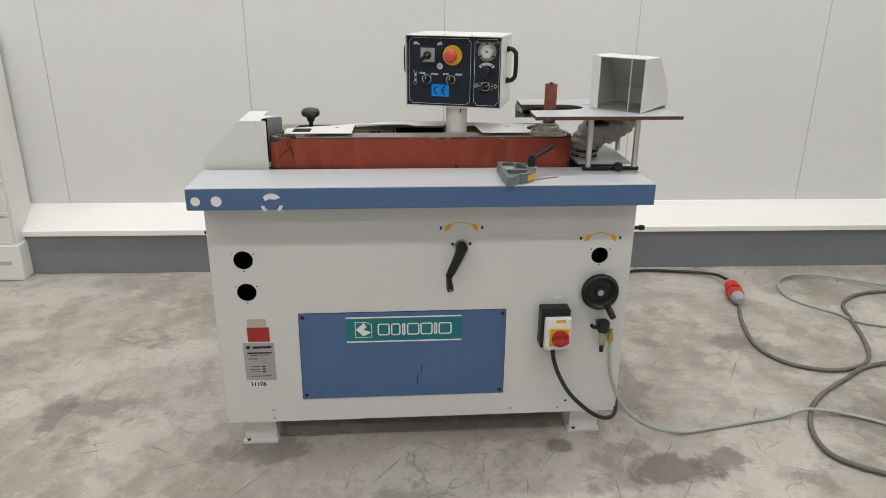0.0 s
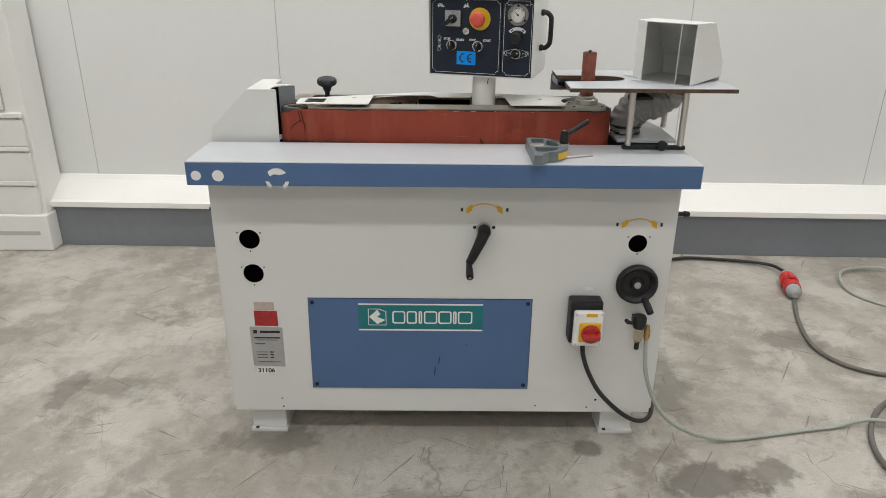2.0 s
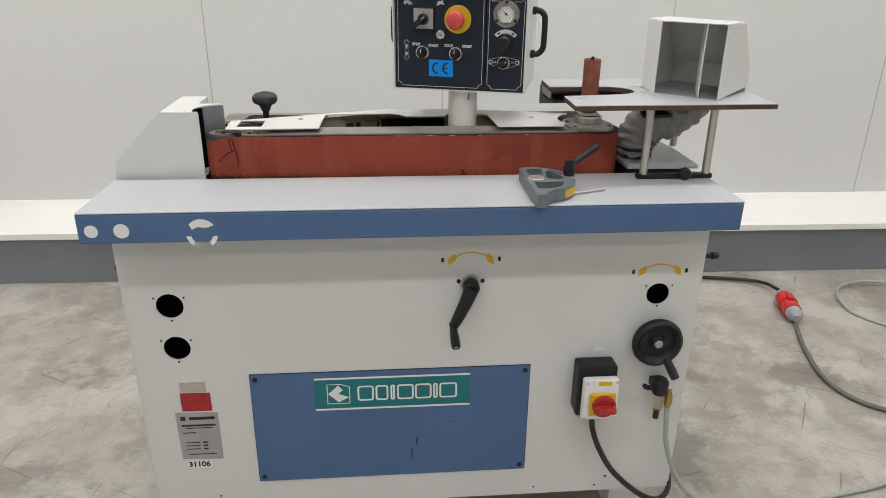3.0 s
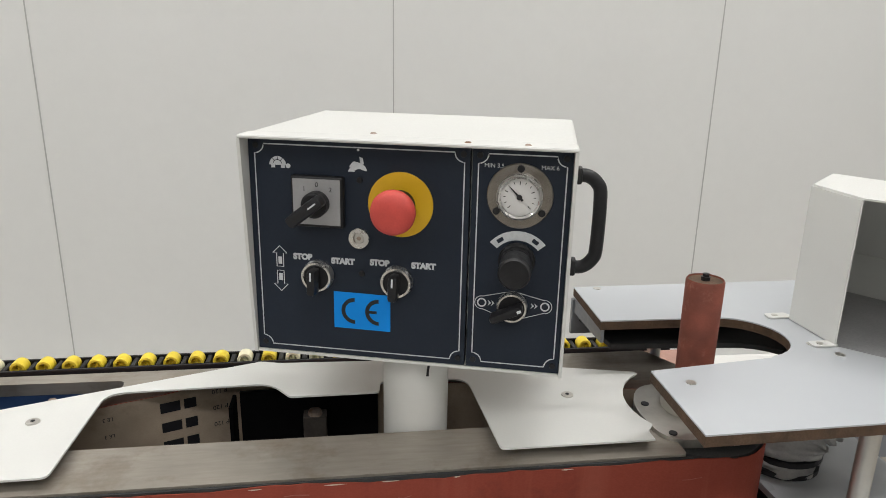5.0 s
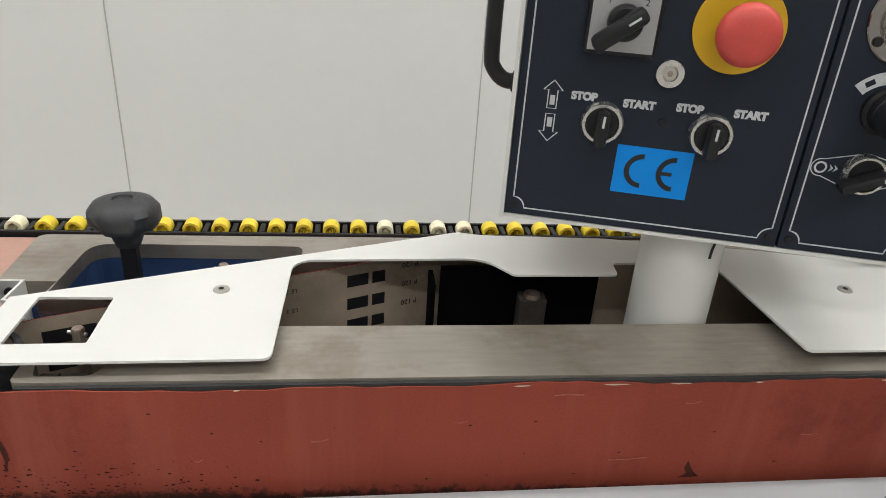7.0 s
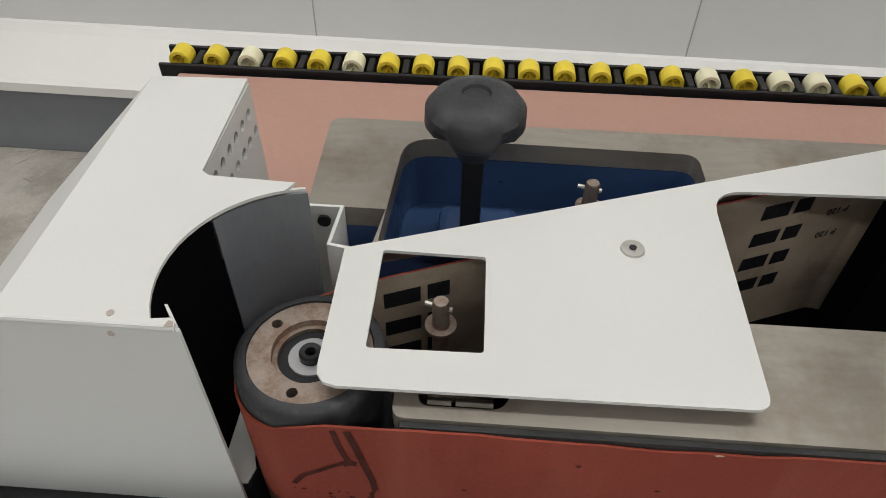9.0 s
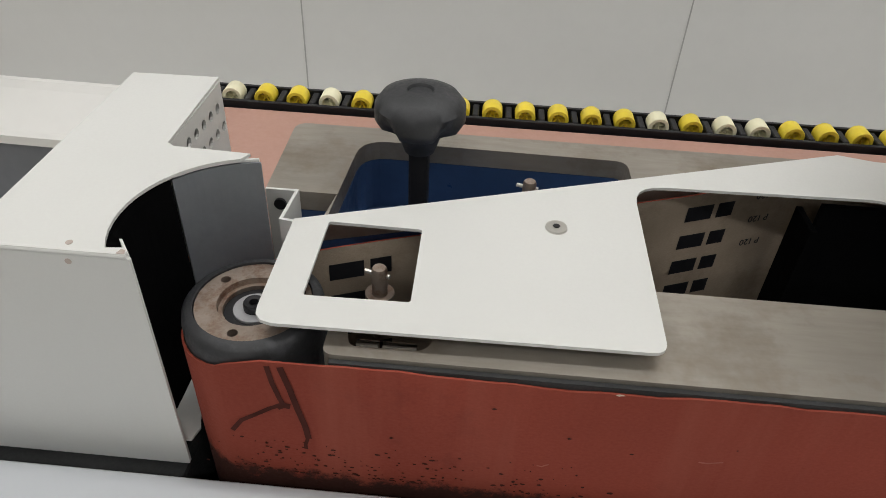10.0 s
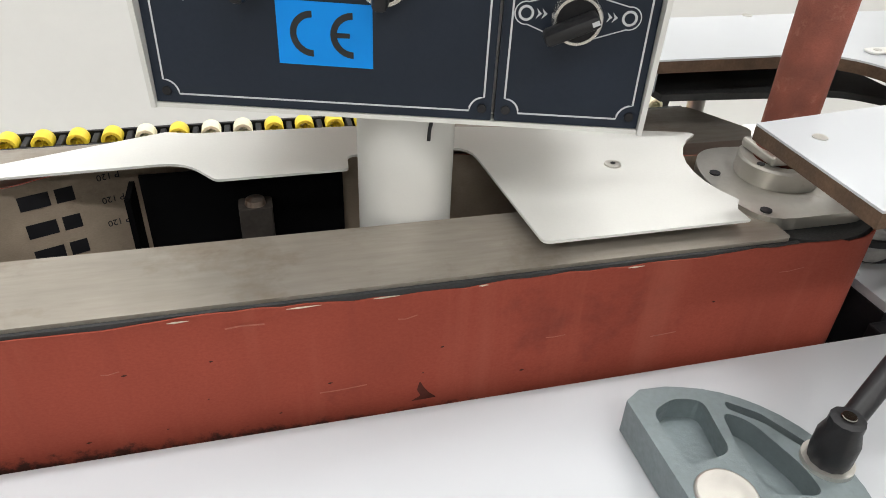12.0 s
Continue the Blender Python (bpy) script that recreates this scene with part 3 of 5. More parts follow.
def controls_on_front():
    swing_arrow(0.173, 0.729, 0.094, 0.026)
    swing_arrow(0.594, 0.690, 0.092, 0.026)
    # crank
    c = part("crank_collar", ringbody(0.012, 0.021, 0.007, front(0.178, -0.0003, 0.678)), STEEL, sander, "steel crank collar")
    for x in (-0.026, 0.026):
        part("screw", disc(0.0045, 0.003, front(0.178 + x, -0.0003, 0.684), seg=14), BLACK, c)
    bm = disc(0.017, 0.026, front(0.178, -0.006, 0.678), 0.004)
    tube(smooth_path([(0.178, -0.026, 0.678), (0.166, -0.032, 0.65), (0.148, -0.036, 0.612), (0.138, -0.036, 0.592)]), lambda t: 0.0165 - 0.006 * t, 14, bm)
    cr = part("crank_arm", bm, BLACK, sander, "black plastic crank arm", 40)
    bm = lathe([(0, 0), (0.007, 0), (0.0085, 0.01), (0.0105, 0.05), (0.0095, 0.062), (0, 0.064)], look((0.138, -0.036, 0.592), (0.137, 0.06, 0.615)), 20)
    part("grip", bm, BLACK, cr, "black turning grip", 40)
    part("grip_screw", disc(0.0045, 0.001, look((0.1387, -0.0988, 0.5772), (0.137, 0.06, 0.615)), seg=12), CHROME, cr)
    for ob in bpy.data.objects:
        if ob.name.split(".")[0] in ("crank_collar", "crank_arm"):
            ob.location = (-0.005, 0, 0.004)
    # handwheel
    hm = front(0.598, -0.012, 0.535)
    prof = [(0.0, 0.026), (0.014, 0.026), (0.017, 0.022), (0.02, 0.015), (0.038, 0.014), (0.043, 0.024), (0.05, 0.029), (0.056, 0.026), (0.0585, 0.018), (0.056, 0.009), (0.047, 0.006), (0.03, 0.004), (0.0, 0.004)]
    hw = part("handwheel", lathe(prof, hm, 48), BLACK, sander, "black plastic handwheel", 50)
    part("shaft", disc(0.008, 0.02, front(0.598, 0, 0.535)), STEEL, hw)
    part("hub_cap", disc(0.0095, 0.0285, hm, 0.002), PLUGGREY, hw, "pale grey hub cap")
    part("grip", lathe([(0, 0), (0.009, 0.002), (0.0105, 0.03), (0.0095, 0.05), (0.0, 0.052)], look((0.621, -0.035, 0.495), (0.602, 0.05, 0.547)), 20), BLACK, hw, "black turning grip", 40)
    # main switch
    sw = part("main_switch", box(0.418, 0.508, -0.05, -0.0004, 0.358, 0.488, 0.006), BLACK, sander, "black and grey main switch box")
    part("cover", box(0.426, 0.507, -0.072, -0.0505, 0.362, 0.468, 0.006), PAPER, sw, "light grey cover")
    part("label", box(0.458, 0.488, -0.0725, -0.072, 0.454, 0.464), YELLOW, sw)
    part("yellow_plate", box(0.44, 0.5, -0.078, -0.072, 0.378, 0.436, 0.003), YELLOW, sw)
    part("knob_disc", disc(0.027, 0.008, front(0.472, -0.078, 0.405), 0.002), DARKRED, sw)
    part("knob_bar", box(0.449, 0.495, -0.105, -0.086, 0.397, 0.413, 0.004), DARKRED, sw)
    for x in (0.432, 0.501):
        for z in (0.369, 0.461):
            part("screw", disc(0.003, 0.001, front(x, -0.072, z), seg=10), STEEL, sw)
    # air filter
    af = part("air_regulator", lathe([(0, 0), (0.017, 0), (0.019, 0.006), (0.019, 0.03), (0.015, 0.036), (0, 0.037)], pose(0.617, -0.035, 0.405), 24), BLACK, sander, "small black air regulator with bowl", 40)
    part("elbow", tube(smooth_path([(0.6, -0.035, 0.418), (0.585, -0.035, 0.42), (0.578, -0.04, 0.428)], 5), 0.006, 10), BLACK, af)
    part("bowl", lathe([(0, 0), (0.01, 0.002), (0.0135, 0.012), (0.0135, 0.045), (0, 0.046)], pose(0.617, -0.035, 0.357), 20), BOWL, af, "clear amber bowl", 40)
    part("drain", disc(0.007, 0.02, pose(0.617, -0.035, 0.335), 0.002), BLACK, af)
    part("fitting", lathe([(0, 0), (0.007, 0), (0.009, 0.01), (0.009, 0.03), (0.006, 0.034), (0.006, 0.045), (0, 0.046)], pose(0.642, -0.035, 0.365), 14), BRASS, af, "brass hose fitting", 40)
    part("bracket", box(0.603, 0.631, -0.03, -0.0004, 0.41, 0.43, 0.002), BLACK, af)
    # side latch and stop
    part("side_latch", lathe([(0, 0), (0.006, 0), (0.006, 0.02), (0.009, 0.022), (0.007, 0.036), (0, 0.038)], pose(0.7, 0.03, 0.72, 0, 90, 0), 14), BLACK, sander, "black side latch", 40)
    part("side_latch", lathe([(0, 0), (0.006, 0), (0.005, 0.008), (0, 0.009)], pose(-0.566, 0.03, 0.725, 0, -90, 0), 14), BLACK, sander)
    part("switch_cable", tube(smooth_path([(0.462, -0.03, 0.36), (0.468, -0.035, 0.31), (0.49, -0.04, 0.25), (0.53, -0.045, 0.185), (0.6, -0.05, 0.12), (0.66, -0.03, 0.085), (0.705, 0.02, 0.08), (0.722, 0.1, 0.12), (0.72, 0.16, 0.17), (0.705, 0.2, 0.2)], 8), 0.0068, 10), BLACKCABLE, sander, "black cable from the main switch", 60)


def work_table():
    tb = part("work_table", box(-0.584, 0.712, -0.0868, 0.128, TOP - 0.062, TOP - 0.0035, 0.003), BLUE, sander, "blue edged worktable with chips")
    part("tabletop", box(-0.584, 0.712, -0.0865, 0.1285, TOP - 0.003, TOP, 0.0012, 1), LAMINATE, tb, "white laminate top")
    y = -0.0873
    for x, r in ((-0.558, 0.0125), (-0.503, 0.0145)):
        part("dot", disc(r, 0.0004, front(x, y, TOP - 0.036), seg=28), PAPER, tb)
    bm = bmesh.new()
    cx, cz = -0.356, TOP - 0.044
    prism(arc(cx, cz, 0.029, 35, 140, 12) + arc(cx - 0.004, cz - 0.004, 0.017, 140, 70, 8) + [(cx + 0.012, cz + 0.012)], 0, 0.0004, m=front(0, y, 0), bm=bm)
    for a in (190, 305):
        prism(arc(cx, cz, 0.03, a, a + 45, 8) + arc(cx, cz, 0.021, a + 40, a + 5, 8), 0, 0.0004, m=front(0, y, 0), bm=bm)
    part("logo_ring", bm, PAPER, tb, "worn white ring mark")
    # added black strip stands for the dark gap between table and cabinet
    part("gap_shade_strip", box(-0.55, 0.684, -0.006, -0.0005, 0.8165, 0.8245), BLACK, tb)
    part("wing", box(-0.584, -0.398, 0.132, 0.33, TOP - 0.062, TOP - 0.0165, 0.003), GRAPHITE, sander, "near-black machine bed edge")
    # black slab under the belt bay, its shade put into the colour
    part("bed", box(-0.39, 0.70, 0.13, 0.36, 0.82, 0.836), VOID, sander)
    part("bed_edge", box(0.536, 0.71, 0.13, 0.146, TOP - 0.06, TOP - 0.004, 0.002), BLACK, sander)
    part("rear_table", box(-0.59, 0.66, 0.372, 0.593, 0.832, 0.872, 0.002), SALMON, sander, "salmon pink rear table")
    part("rear_table_ear", box(-0.397, -0.3795, 0.213, 0.3715, 0.832, 0.872), SALMON, sander)


LW, RD = (-0.354, 0.1755, 0.0375), (0.465, 0.2055, 0.068)


def belt():
    t = 0.0012
    outer = []
    outer += [(LW[0] + (RD[0] - LW[0]) * k / 60, LW[1] - LW[2] - t + (0.001 * (k / 60))) for k in range(61)]
    outer += arc(RD[0], RD[1], RD[2] + t, -85, 80, 24)
    rear = (-0.02, 0.352)
    p0 = Vector(outer[-1])
    outer += [tuple(p0.lerp(Vector(rear), k / 20)) for k in range(1, 20)]
    outer += arc(rear[0] + 0.004, rear[1] - 0.012, 0.012, 80, 118, 4)
    p0 = Vector(outer[-1])
    end = Vector(arc(LW[0], LW[1], LW[2] + t, 114, 114, 1)[0])
    outer += [tuple(p0.lerp(end, k / 14)) for k in range(1, 14)]
    outer += arc(LW[0], LW[1], LW[2] + t, 114, 262, 20)
    n = len(outer)
    zs = [0.975 - 0.011 * max(0.0, min(1.0, (-0.34 - p[0]) / 0.05)) + 0.0016 * math.sin(k * 0.37) * math.sin(k * 0.11 + 1) + random.uniform(-0.0009, 0.0009) for k, p in enumerate(outer)]
    bm = bmesh.new()
    rings = []
    for k, p in enumerate(outer):
        a, b = Vector(outer[k - 1]), Vector(outer[(k + 1) % n])
        d = (b - a).normalized()
        q = Vector(p) + Vector((-d.y, d.x)) * t
        rings.append([bm.verts.new((*p, 0.838)), bm.verts.new((*p, zs[k])), bm.verts.new((*q, zs[k])), bm.verts.new((*q, 0.838))])
    for k in range(n):
        a, b = rings[k], rings[(k + 1) % n]
        for j in range(4):
            f = bm.faces.new((a[j], b[j], b[(j + 1) % 4], a[(j + 1) % 4]))
            f.material_index = 1 if j == 2 else 0
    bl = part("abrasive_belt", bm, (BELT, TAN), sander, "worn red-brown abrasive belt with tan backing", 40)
    yf = LW[1] - LW[2] - t - 0.0004
    bm = bmesh.new()
    ribbon([(-0.3610, 0.9215), (-0.3550, 0.9305), (-0.3470, 0.936), (-0.3390, 0.942), (-0.3325, 0.9455)], 0.0026, 0, front(0, yf, 0), False, bm)
    ribbon([(-0.3350, 0.9435), (-0.3315, 0.9455), (-0.3280, 0.9448)], 0.0042, 0.00005, front(0, yf, 0), False, bm)
    ribbon([(-0.3370, 0.9735), (-0.3355, 0.962), (-0.3330, 0.951), (-0.3315, 0.946)], 0.0028, 0, front(0, yf, 0), False, bm)
    ribbon([(-0.3305, 0.9735), (-0.3270, 0.958), (-0.3245, 0.944), (-0.3215, 0.93), (-0.3205, 0.92)], 0.0034, 0, front(0, yf, 0), False, bm)
    ribbon([(-0.3205, 0.9215), (-0.3225, 0.915), (-0.3225, 0.911)], 0.002, 0.00005, front(0, yf, 0), False, bm)
    part("crease", bm, CREASE, bl)
    bm = bmesh.new()
    rnd = random.Random(4)
    for k in range(230):
        x = (-0.33, -0.285, -0.25, -0.2, -0.345)[k % 5] + rnd.gauss(0, 0.018)
        z = 0.889 + 0.028 * rnd.random() ** 2.6
        r = 0.00022 + 0.0008 * rnd.random() ** 2.5
        prism([(x + r * rnd.uniform(1, 2.2) * math.cos(a), z + r * rnd.uniform(0.5, 1) * math.sin(a)) for a in (0, 1.2, 2.4, 3.6, 5)], 0, 0.0002, m=front(0, yf, 0), bm=bm)
    for k in range(16):
        x, z, r = rnd.uniform(-0.3, 0.5), rnd.uniform(0.89, 0.96), rnd.uniform(0.0003, 0.0008)
        prism([(x - 2 * r, z), (x, z - r), (x + 2.4 * r, z + r * 0.4), (x, z + r)], 0, 0.0002, m=front(0, yf, 0), bm=bm)
    tagged(part("specks", bm, SPECK, bl), kind="stuff")
    rnd = random.Random(12)
    for x, z, ln in ((0.1, 0.905, 0.03), (0.25, 0.925, 0.014), (-0.12, 0.93, 0.012), (0.33, 0.912, 0.02), (-0.02, 0.944, 0.01), (0.05, 0.966, 0.022), (0.15, 0.957, 0.012), (0.42, 0.955, 0.02), (-0.2, 0.915, 0.006)):
        part("scuff", ribbon([(x, z), (x + ln * 0.4, z + rnd.uniform(-0.0008, 0.001)), (x + ln, z + rnd.uniform(0, 0.002))], rnd.uniform(0.0006, 0.0013), 0, front(0, yf, 0), False), SCUFF, bl)
    for x, ln in ((-0.17, 0.004), (0.02, 0.012), (0.085, 0.02), (0.135, 0.016), (0.2, 0.006), (0.3, 0.012)):
        part("torn_edge", prism([(x, 0.9749), (x + ln * 0.35, 0.9743), (x + ln * 0.6, 0.9746), (x + ln, 0.975), (x + ln * 0.8, 0.9753), (x + ln * 0.3, 0.9754)], 0, 0.0003, m=front(0, yf, 0)), TORN, bl)
    snag = prism(rounded([(0.158, 0.888), (0.176, 0.8885), (0.171, 0.893), (0.167, 0.899), (0.164, 0.9055), (0.162, 0.8975), (0.165, 0.892)], 0.002), 0, 0.0002, m=front(0.001, yf + 0.0012, -0.004))
    part("snag", snag, CREASE, bl)
    # prints on the backing
    d = (end - p0).normalized()
    ang = math.degrees(math.atan2(-d.y, -d.x))

    def on_back(s, z):
        q = p0.lerp(end, s) + Vector((d.y, -d.x)) * -0.0 + Vector((-d.y, d.x)) * (t + 0.0004)
        return Matrix.Translation((q.x, q.y, z)) @ Matrix.Rotation(radians(ang), 4, "Z") @ FRONT
    for s in (0.17, 0.826):
        for z in (0.958, 0.934, 0.911, 0.888):
            mm = on_back(s, z) @ pose(0, 0, 0.0001, 0, 0, 180)
            bm = bmesh.new()
            for a, b in ((-0.019, -0.006), (-0.002, 0.019)):
                prism([(a, -0.006), (b, -0.006), (b, 0.006), (a, 0.006)], 0, 0.0001, m=mm, bm=bm)
            part("brand_bar", bm, BLACKPRINT, bl)
    for z in (0.965, 0.945, 0.924):
        writing("grit_mark", "P 120", 0.0075, on_back(0.05, z) @ pose(0, 0, 0, 0, 0, 180), BLACKPRINT, bl)
        writing("backing_mark", "LE 3", 0.006, on_back(0.36, z - 0.006) @ pose(0, 0, 0, 0, 0, 180), BLACKPRINT, bl)


def wheels():
    cx, cy = LW[0], LW[1]
    m = pose(cx, cy, 0.0)
    tyre = [(0.021, 0.84), (0.0365, 0.84), (0.037, 0.973), (0.0362, 0.9775), (0.034, 0.9795), (0.0305, 0.98), (0.0303, 0.972), (0.021, 0.972), (0.021, 0.84)]
    wh = part("idler_wheel", lathe(tyre, m, 56), KNOB, sander, "rubber tyred idler wheel with rusty hub", 40)
    holes = [circle(cx + 0.0245 * math.cos(radians(a)), cy + 0.0245 * math.sin(radians(a)), 0.0027, 16) for a in (143, 262, 22)]
    part("hub_ring", prism(circle(cx, cy, 0.0301, 56), 0.9722, 0.9788, [circle(cx, cy, 0.0187, 40)] + holes), RUST, wh, "rusty steel hub ring")
    part("hub_floor", disc(0.0302, 0.004, pose(cx, cy, 0.966), seg=40), VOID, wh)
    part("hub_step", ringbody(0.0163, 0.0186, 0.0045, pose(cx, cy, 0.9705), 40), RUST, wh)
    part("bearing_seal", ringbody(0.0112, 0.0162, 0.002, pose(cx, cy, 0.9705), 36), BLACK, wh, "black bearing seal")
    part("bearing_cap", ringbody(0.0058, 0.0111, 0.0035, pose(cx, cy, 0.9705), 36), SILVER, wh, "bright washer")
    part("hub_screw", lathe([(0.0022, 0.0006), (0.0026, 0.004), (0.005, 0.0045), (0.0057, 0.0035), (0.0057, 0.0), (0.0022, 0.0), (0.0022, 0.0006)], pose(cx, cy, 0.974), 20), BLACK, wh, "black socket screw")
    m = pose(RD[0], RD[1], 0)
    dr = part("drive_drum", lathe([(0, 0.84), (0.067, 0.84), (0.0672, 0.968), (0.065, 0.974), (0, 0.974)], m, 56), GRAPHITE, sander, "black covered drive drum", 40)
    fl = part("spindle_flange", prism(rounded([(0.412, 0.158), (0.508, 0.158), (0.522, 0.2), (0.5, 0.268), (0.43, 0.275), (0.405, 0.23)], 0.028), 0.9745, 0.984), STEEL, sander, "turned steel spindle flange")
    ring = part("spindle_ring", lathe([(0.019, 0.984), (0.031, 0.984), (0.0315, 0.986), (0.0315, 0.998), (0.030, 0.9995), (0.021, 0.9995), (0.019, 0.998)], pose(0.467, 0.220, 0), 48), STEEL, sander, "", 40)
    for a in (70, 200, 320):
        part("screw", disc(0.003, 0.0006, pose(0.467 + 0.0255 * math.cos(radians(a)), 0.220 + 0.0255 * math.sin(radians(a)), 0.9995), seg=12), BLACK, ring)
    for x, y in ((0.505, 0.178), (0.424, 0.171), (0.42, 0.23), (0.494, 0.248)):
        part("screw", disc(0.0042, 0.0012, pose(x, y, 0.984), seg=14), BLACK, fl)
    part("square_nut", box(0.447, 0.487, 0.204, 0.244, 0.9997, 1.0075, 0.002), STEEL, ring, "square steel clamping nut")
    sp = part("sanding_spindle", lathe([(0, 0.985), (0.0185, 0.985), (0.019, 1.124), (0.0178, 1.126), (0.0172, 1.1235), (0.008, 1.1235), (0, 1.1235)], pose(0.467, 0.224, 0), 40), SPINDLE, sander, "worn red sanding spindle sleeve", 40)
    part("cap", disc(0.0165, 0.002, pose(0.467, 0.224, 1.1225)), CHIP, sp)
    part("bolt", lathe([(0, 0), (0.005, 0), (0.005, 0.004), (0.0035, 0.004), (0.0035, 0.007), (0, 0.007)], pose(0.467, 0.224, 1.1245), 6), BLACK, sp)


def platen_and_casting():
    pl = part("platen", prism(rounded([(-0.311, 0.1415), (0.425, 0.1415), (0.425, 0.208), (-0.228, 0.208), (-0.25, 0.176), (-0.262, 0.1485), (-0.299, 0.1485), (-0.303, 0.166), (-0.311, 0.166)], [0.006, 0.004, 0.004, 0.004, 0.004, 0.006, 0.004, 0.003, 0.004]), 0.9, 0.98), IRON, sander, "ground cast iron platen with stains")
    part("graphite_pad", prism([(-0.307, 0.1384), (0.43, 0.1386), (0.43, 0.1411), (-0.307, 0.1411)], 0.84, 0.9775), GRAPHITE, pl, "dark graphite pad")
    for x0, x1 in ((-0.296, -0.285), (-0.283, -0.266)):
        part("clip_rod", tube([(x0, 0.154, 0.974), (x1, 0.154, 0.974)], 0.0038, 12), CHROME, pl)
    # main casting: frame round a deep navy tray
    outer = rounded([(-0.377, 0.2785), (-0.331, 0.2785), (-0.335, 0.247), (-0.134, 0.314), (-0.02, 0.3605), (0.15, 0.337), (0.42, 0.292), (0.495, 0.29), (0.51, 0.31), (0.478, 0.369), (-0.379, 0.369)], [0.004, 0, 0, 0, 0, 0, 0.006, 0.006, 0.008, 0.008, 0.01])
    hole = rounded([(-0.332, 0.25), (-0.139, 0.319), (-0.139, 0.347), (-0.327, 0.35)], [0.004, 0.004, 0.01, 0.02])
    ca = part("casting_top", prism(outer, 0.966, 0.98, [hole]), IRON, sander, "ground cast iron rear bed")
    bm = prism(outer, 0.8725, 0.9655, [hole])
    part("casting_wall", bm, NAVY, ca, "navy painted casting")
    tr = part("tray", prism([(-0.334, 0.248), (-0.137, 0.316), (-0.137, 0.349), (-0.329, 0.352)], 0.915, 0.925), NAVY, ca, "navy painted tray")
    part("tray_boss", box(-0.303, -0.25, 0.298, 0.334, 0.925, 0.94, 0.006), NAVY, ca)
    # two added black sheets hide the belt backing and paint the bay's shade
    part("bay_shade_sheet", box(-0.012, 0.14, 0.316, 0.32, 0.836, 0.975), VOID, sander)
    part("bay_shade_slip", box(-0.022, -0.018, 0.30, 0.33, 0.836, 0.965), VOID, sander)
    hk = part("locating_lug", prism(rounded([(0.058, 0.284), (0.083, 0.284), (0.083, 0.303), (0.058, 0.303)], 0.003), 0.84, 0.957), DARKSTEEL, sander, "dark steel lug")
    part("lug_tip", lathe([(0, 0), (0.008, 0), (0.007, 0.004), (0, 0.005)], pose(0.0705, 0.2935, 0.957), 16), RUST, hk)
    br = part("strap_bracket", prism([(-0.376, 0.2755), (-0.357, 0.2755), (-0.359, 0.2445), (-0.343, 0.2415), (-0.343, 0.2435), (-0.3568, 0.2462), (-0.3548, 0.2775), (-0.376, 0.2775)], 0.9, 0.982), WHITE, sander, "bent white strap bracket")
    part("bolt", disc(0.004, 0.002, front(-0.367, 0.2753, 0.972), seg=14), BLACK, br)
    # guide pins
    for x, y, z in ((-0.294, 0.214, 0.9685), (-0.207, 0.319, 0.968)):
        pin = part("release_pin", lathe([(0, -0.045), (0.0046, -0.045), (0.0046, 0.006), (0.0038, 0.0075), (0, 0.0075)], pose(x, y, z), 20), RUST, sander, "steel release pin", 40)
        part("cross_pin", tube([(x - 0.0085, y + 0.003, z + 0.002), (x + 0.006, y - 0.001, z + 0.002)], 0.0014, 8), STEEL, pin)
        part("washer", ringbody(0.0048, 0.0085, 0.002, pose(x, y, z - 0.013)), RUST, pin)


def shield():
    out = []
    out += rounded([(-0.3455, 0.1485), (-0.1465, 0.1505), (-0.1435, 0.2985), (0.024, 0.304), (0.046, 0.2725), (0.14, 0.2735), (0.142, 0.296), (0.238, 0.296), (0.2465, 0.153), (0.397, 0.153)], [0, 0.008, 0.02, 0.024, 0.004, 0.004, 0.006, 0.02, 0.006, 0])
    out = [(-0.3461, 0.160), (-0.3453, 0.1545), (-0.342, 0.1503), (-0.336, 0.1487)] + out[1:]
    out += [(0.397, 0.168)] + arc(0.478, 0.218, 0.082, 208, 122, 8) + [(0.4325, 0.292), (0.30, 0.324), (0.15, 0.349), (0.03, 0.354), (0.007, 0.360), (-0.3465, 0.2345)]
    win = rounded([(-0.326, 0.1705), (-0.2715, 0.1715), (-0.272, 0.2335), (-0.326, 0.2345)], 0.002)
    sh = part("belt_shield", prism(out, 0.9885, 0.9905, [win]), WHITE, sander, "white sheet metal belt shield with window", None)
    for x, y in ((-0.195, 0.2455), (0.339, 0.246)):
        sc = part("screw", lathe([(0, 0), (0.0065, 0), (0.0062, 0.0012), (0, 0.0014)], pose(x, y, 0.9905), 24), STEEL, sh)
        part("socket", disc(0.0022, 0.0003, pose(x, y, 0.992), seg=6), BLACK, sh)


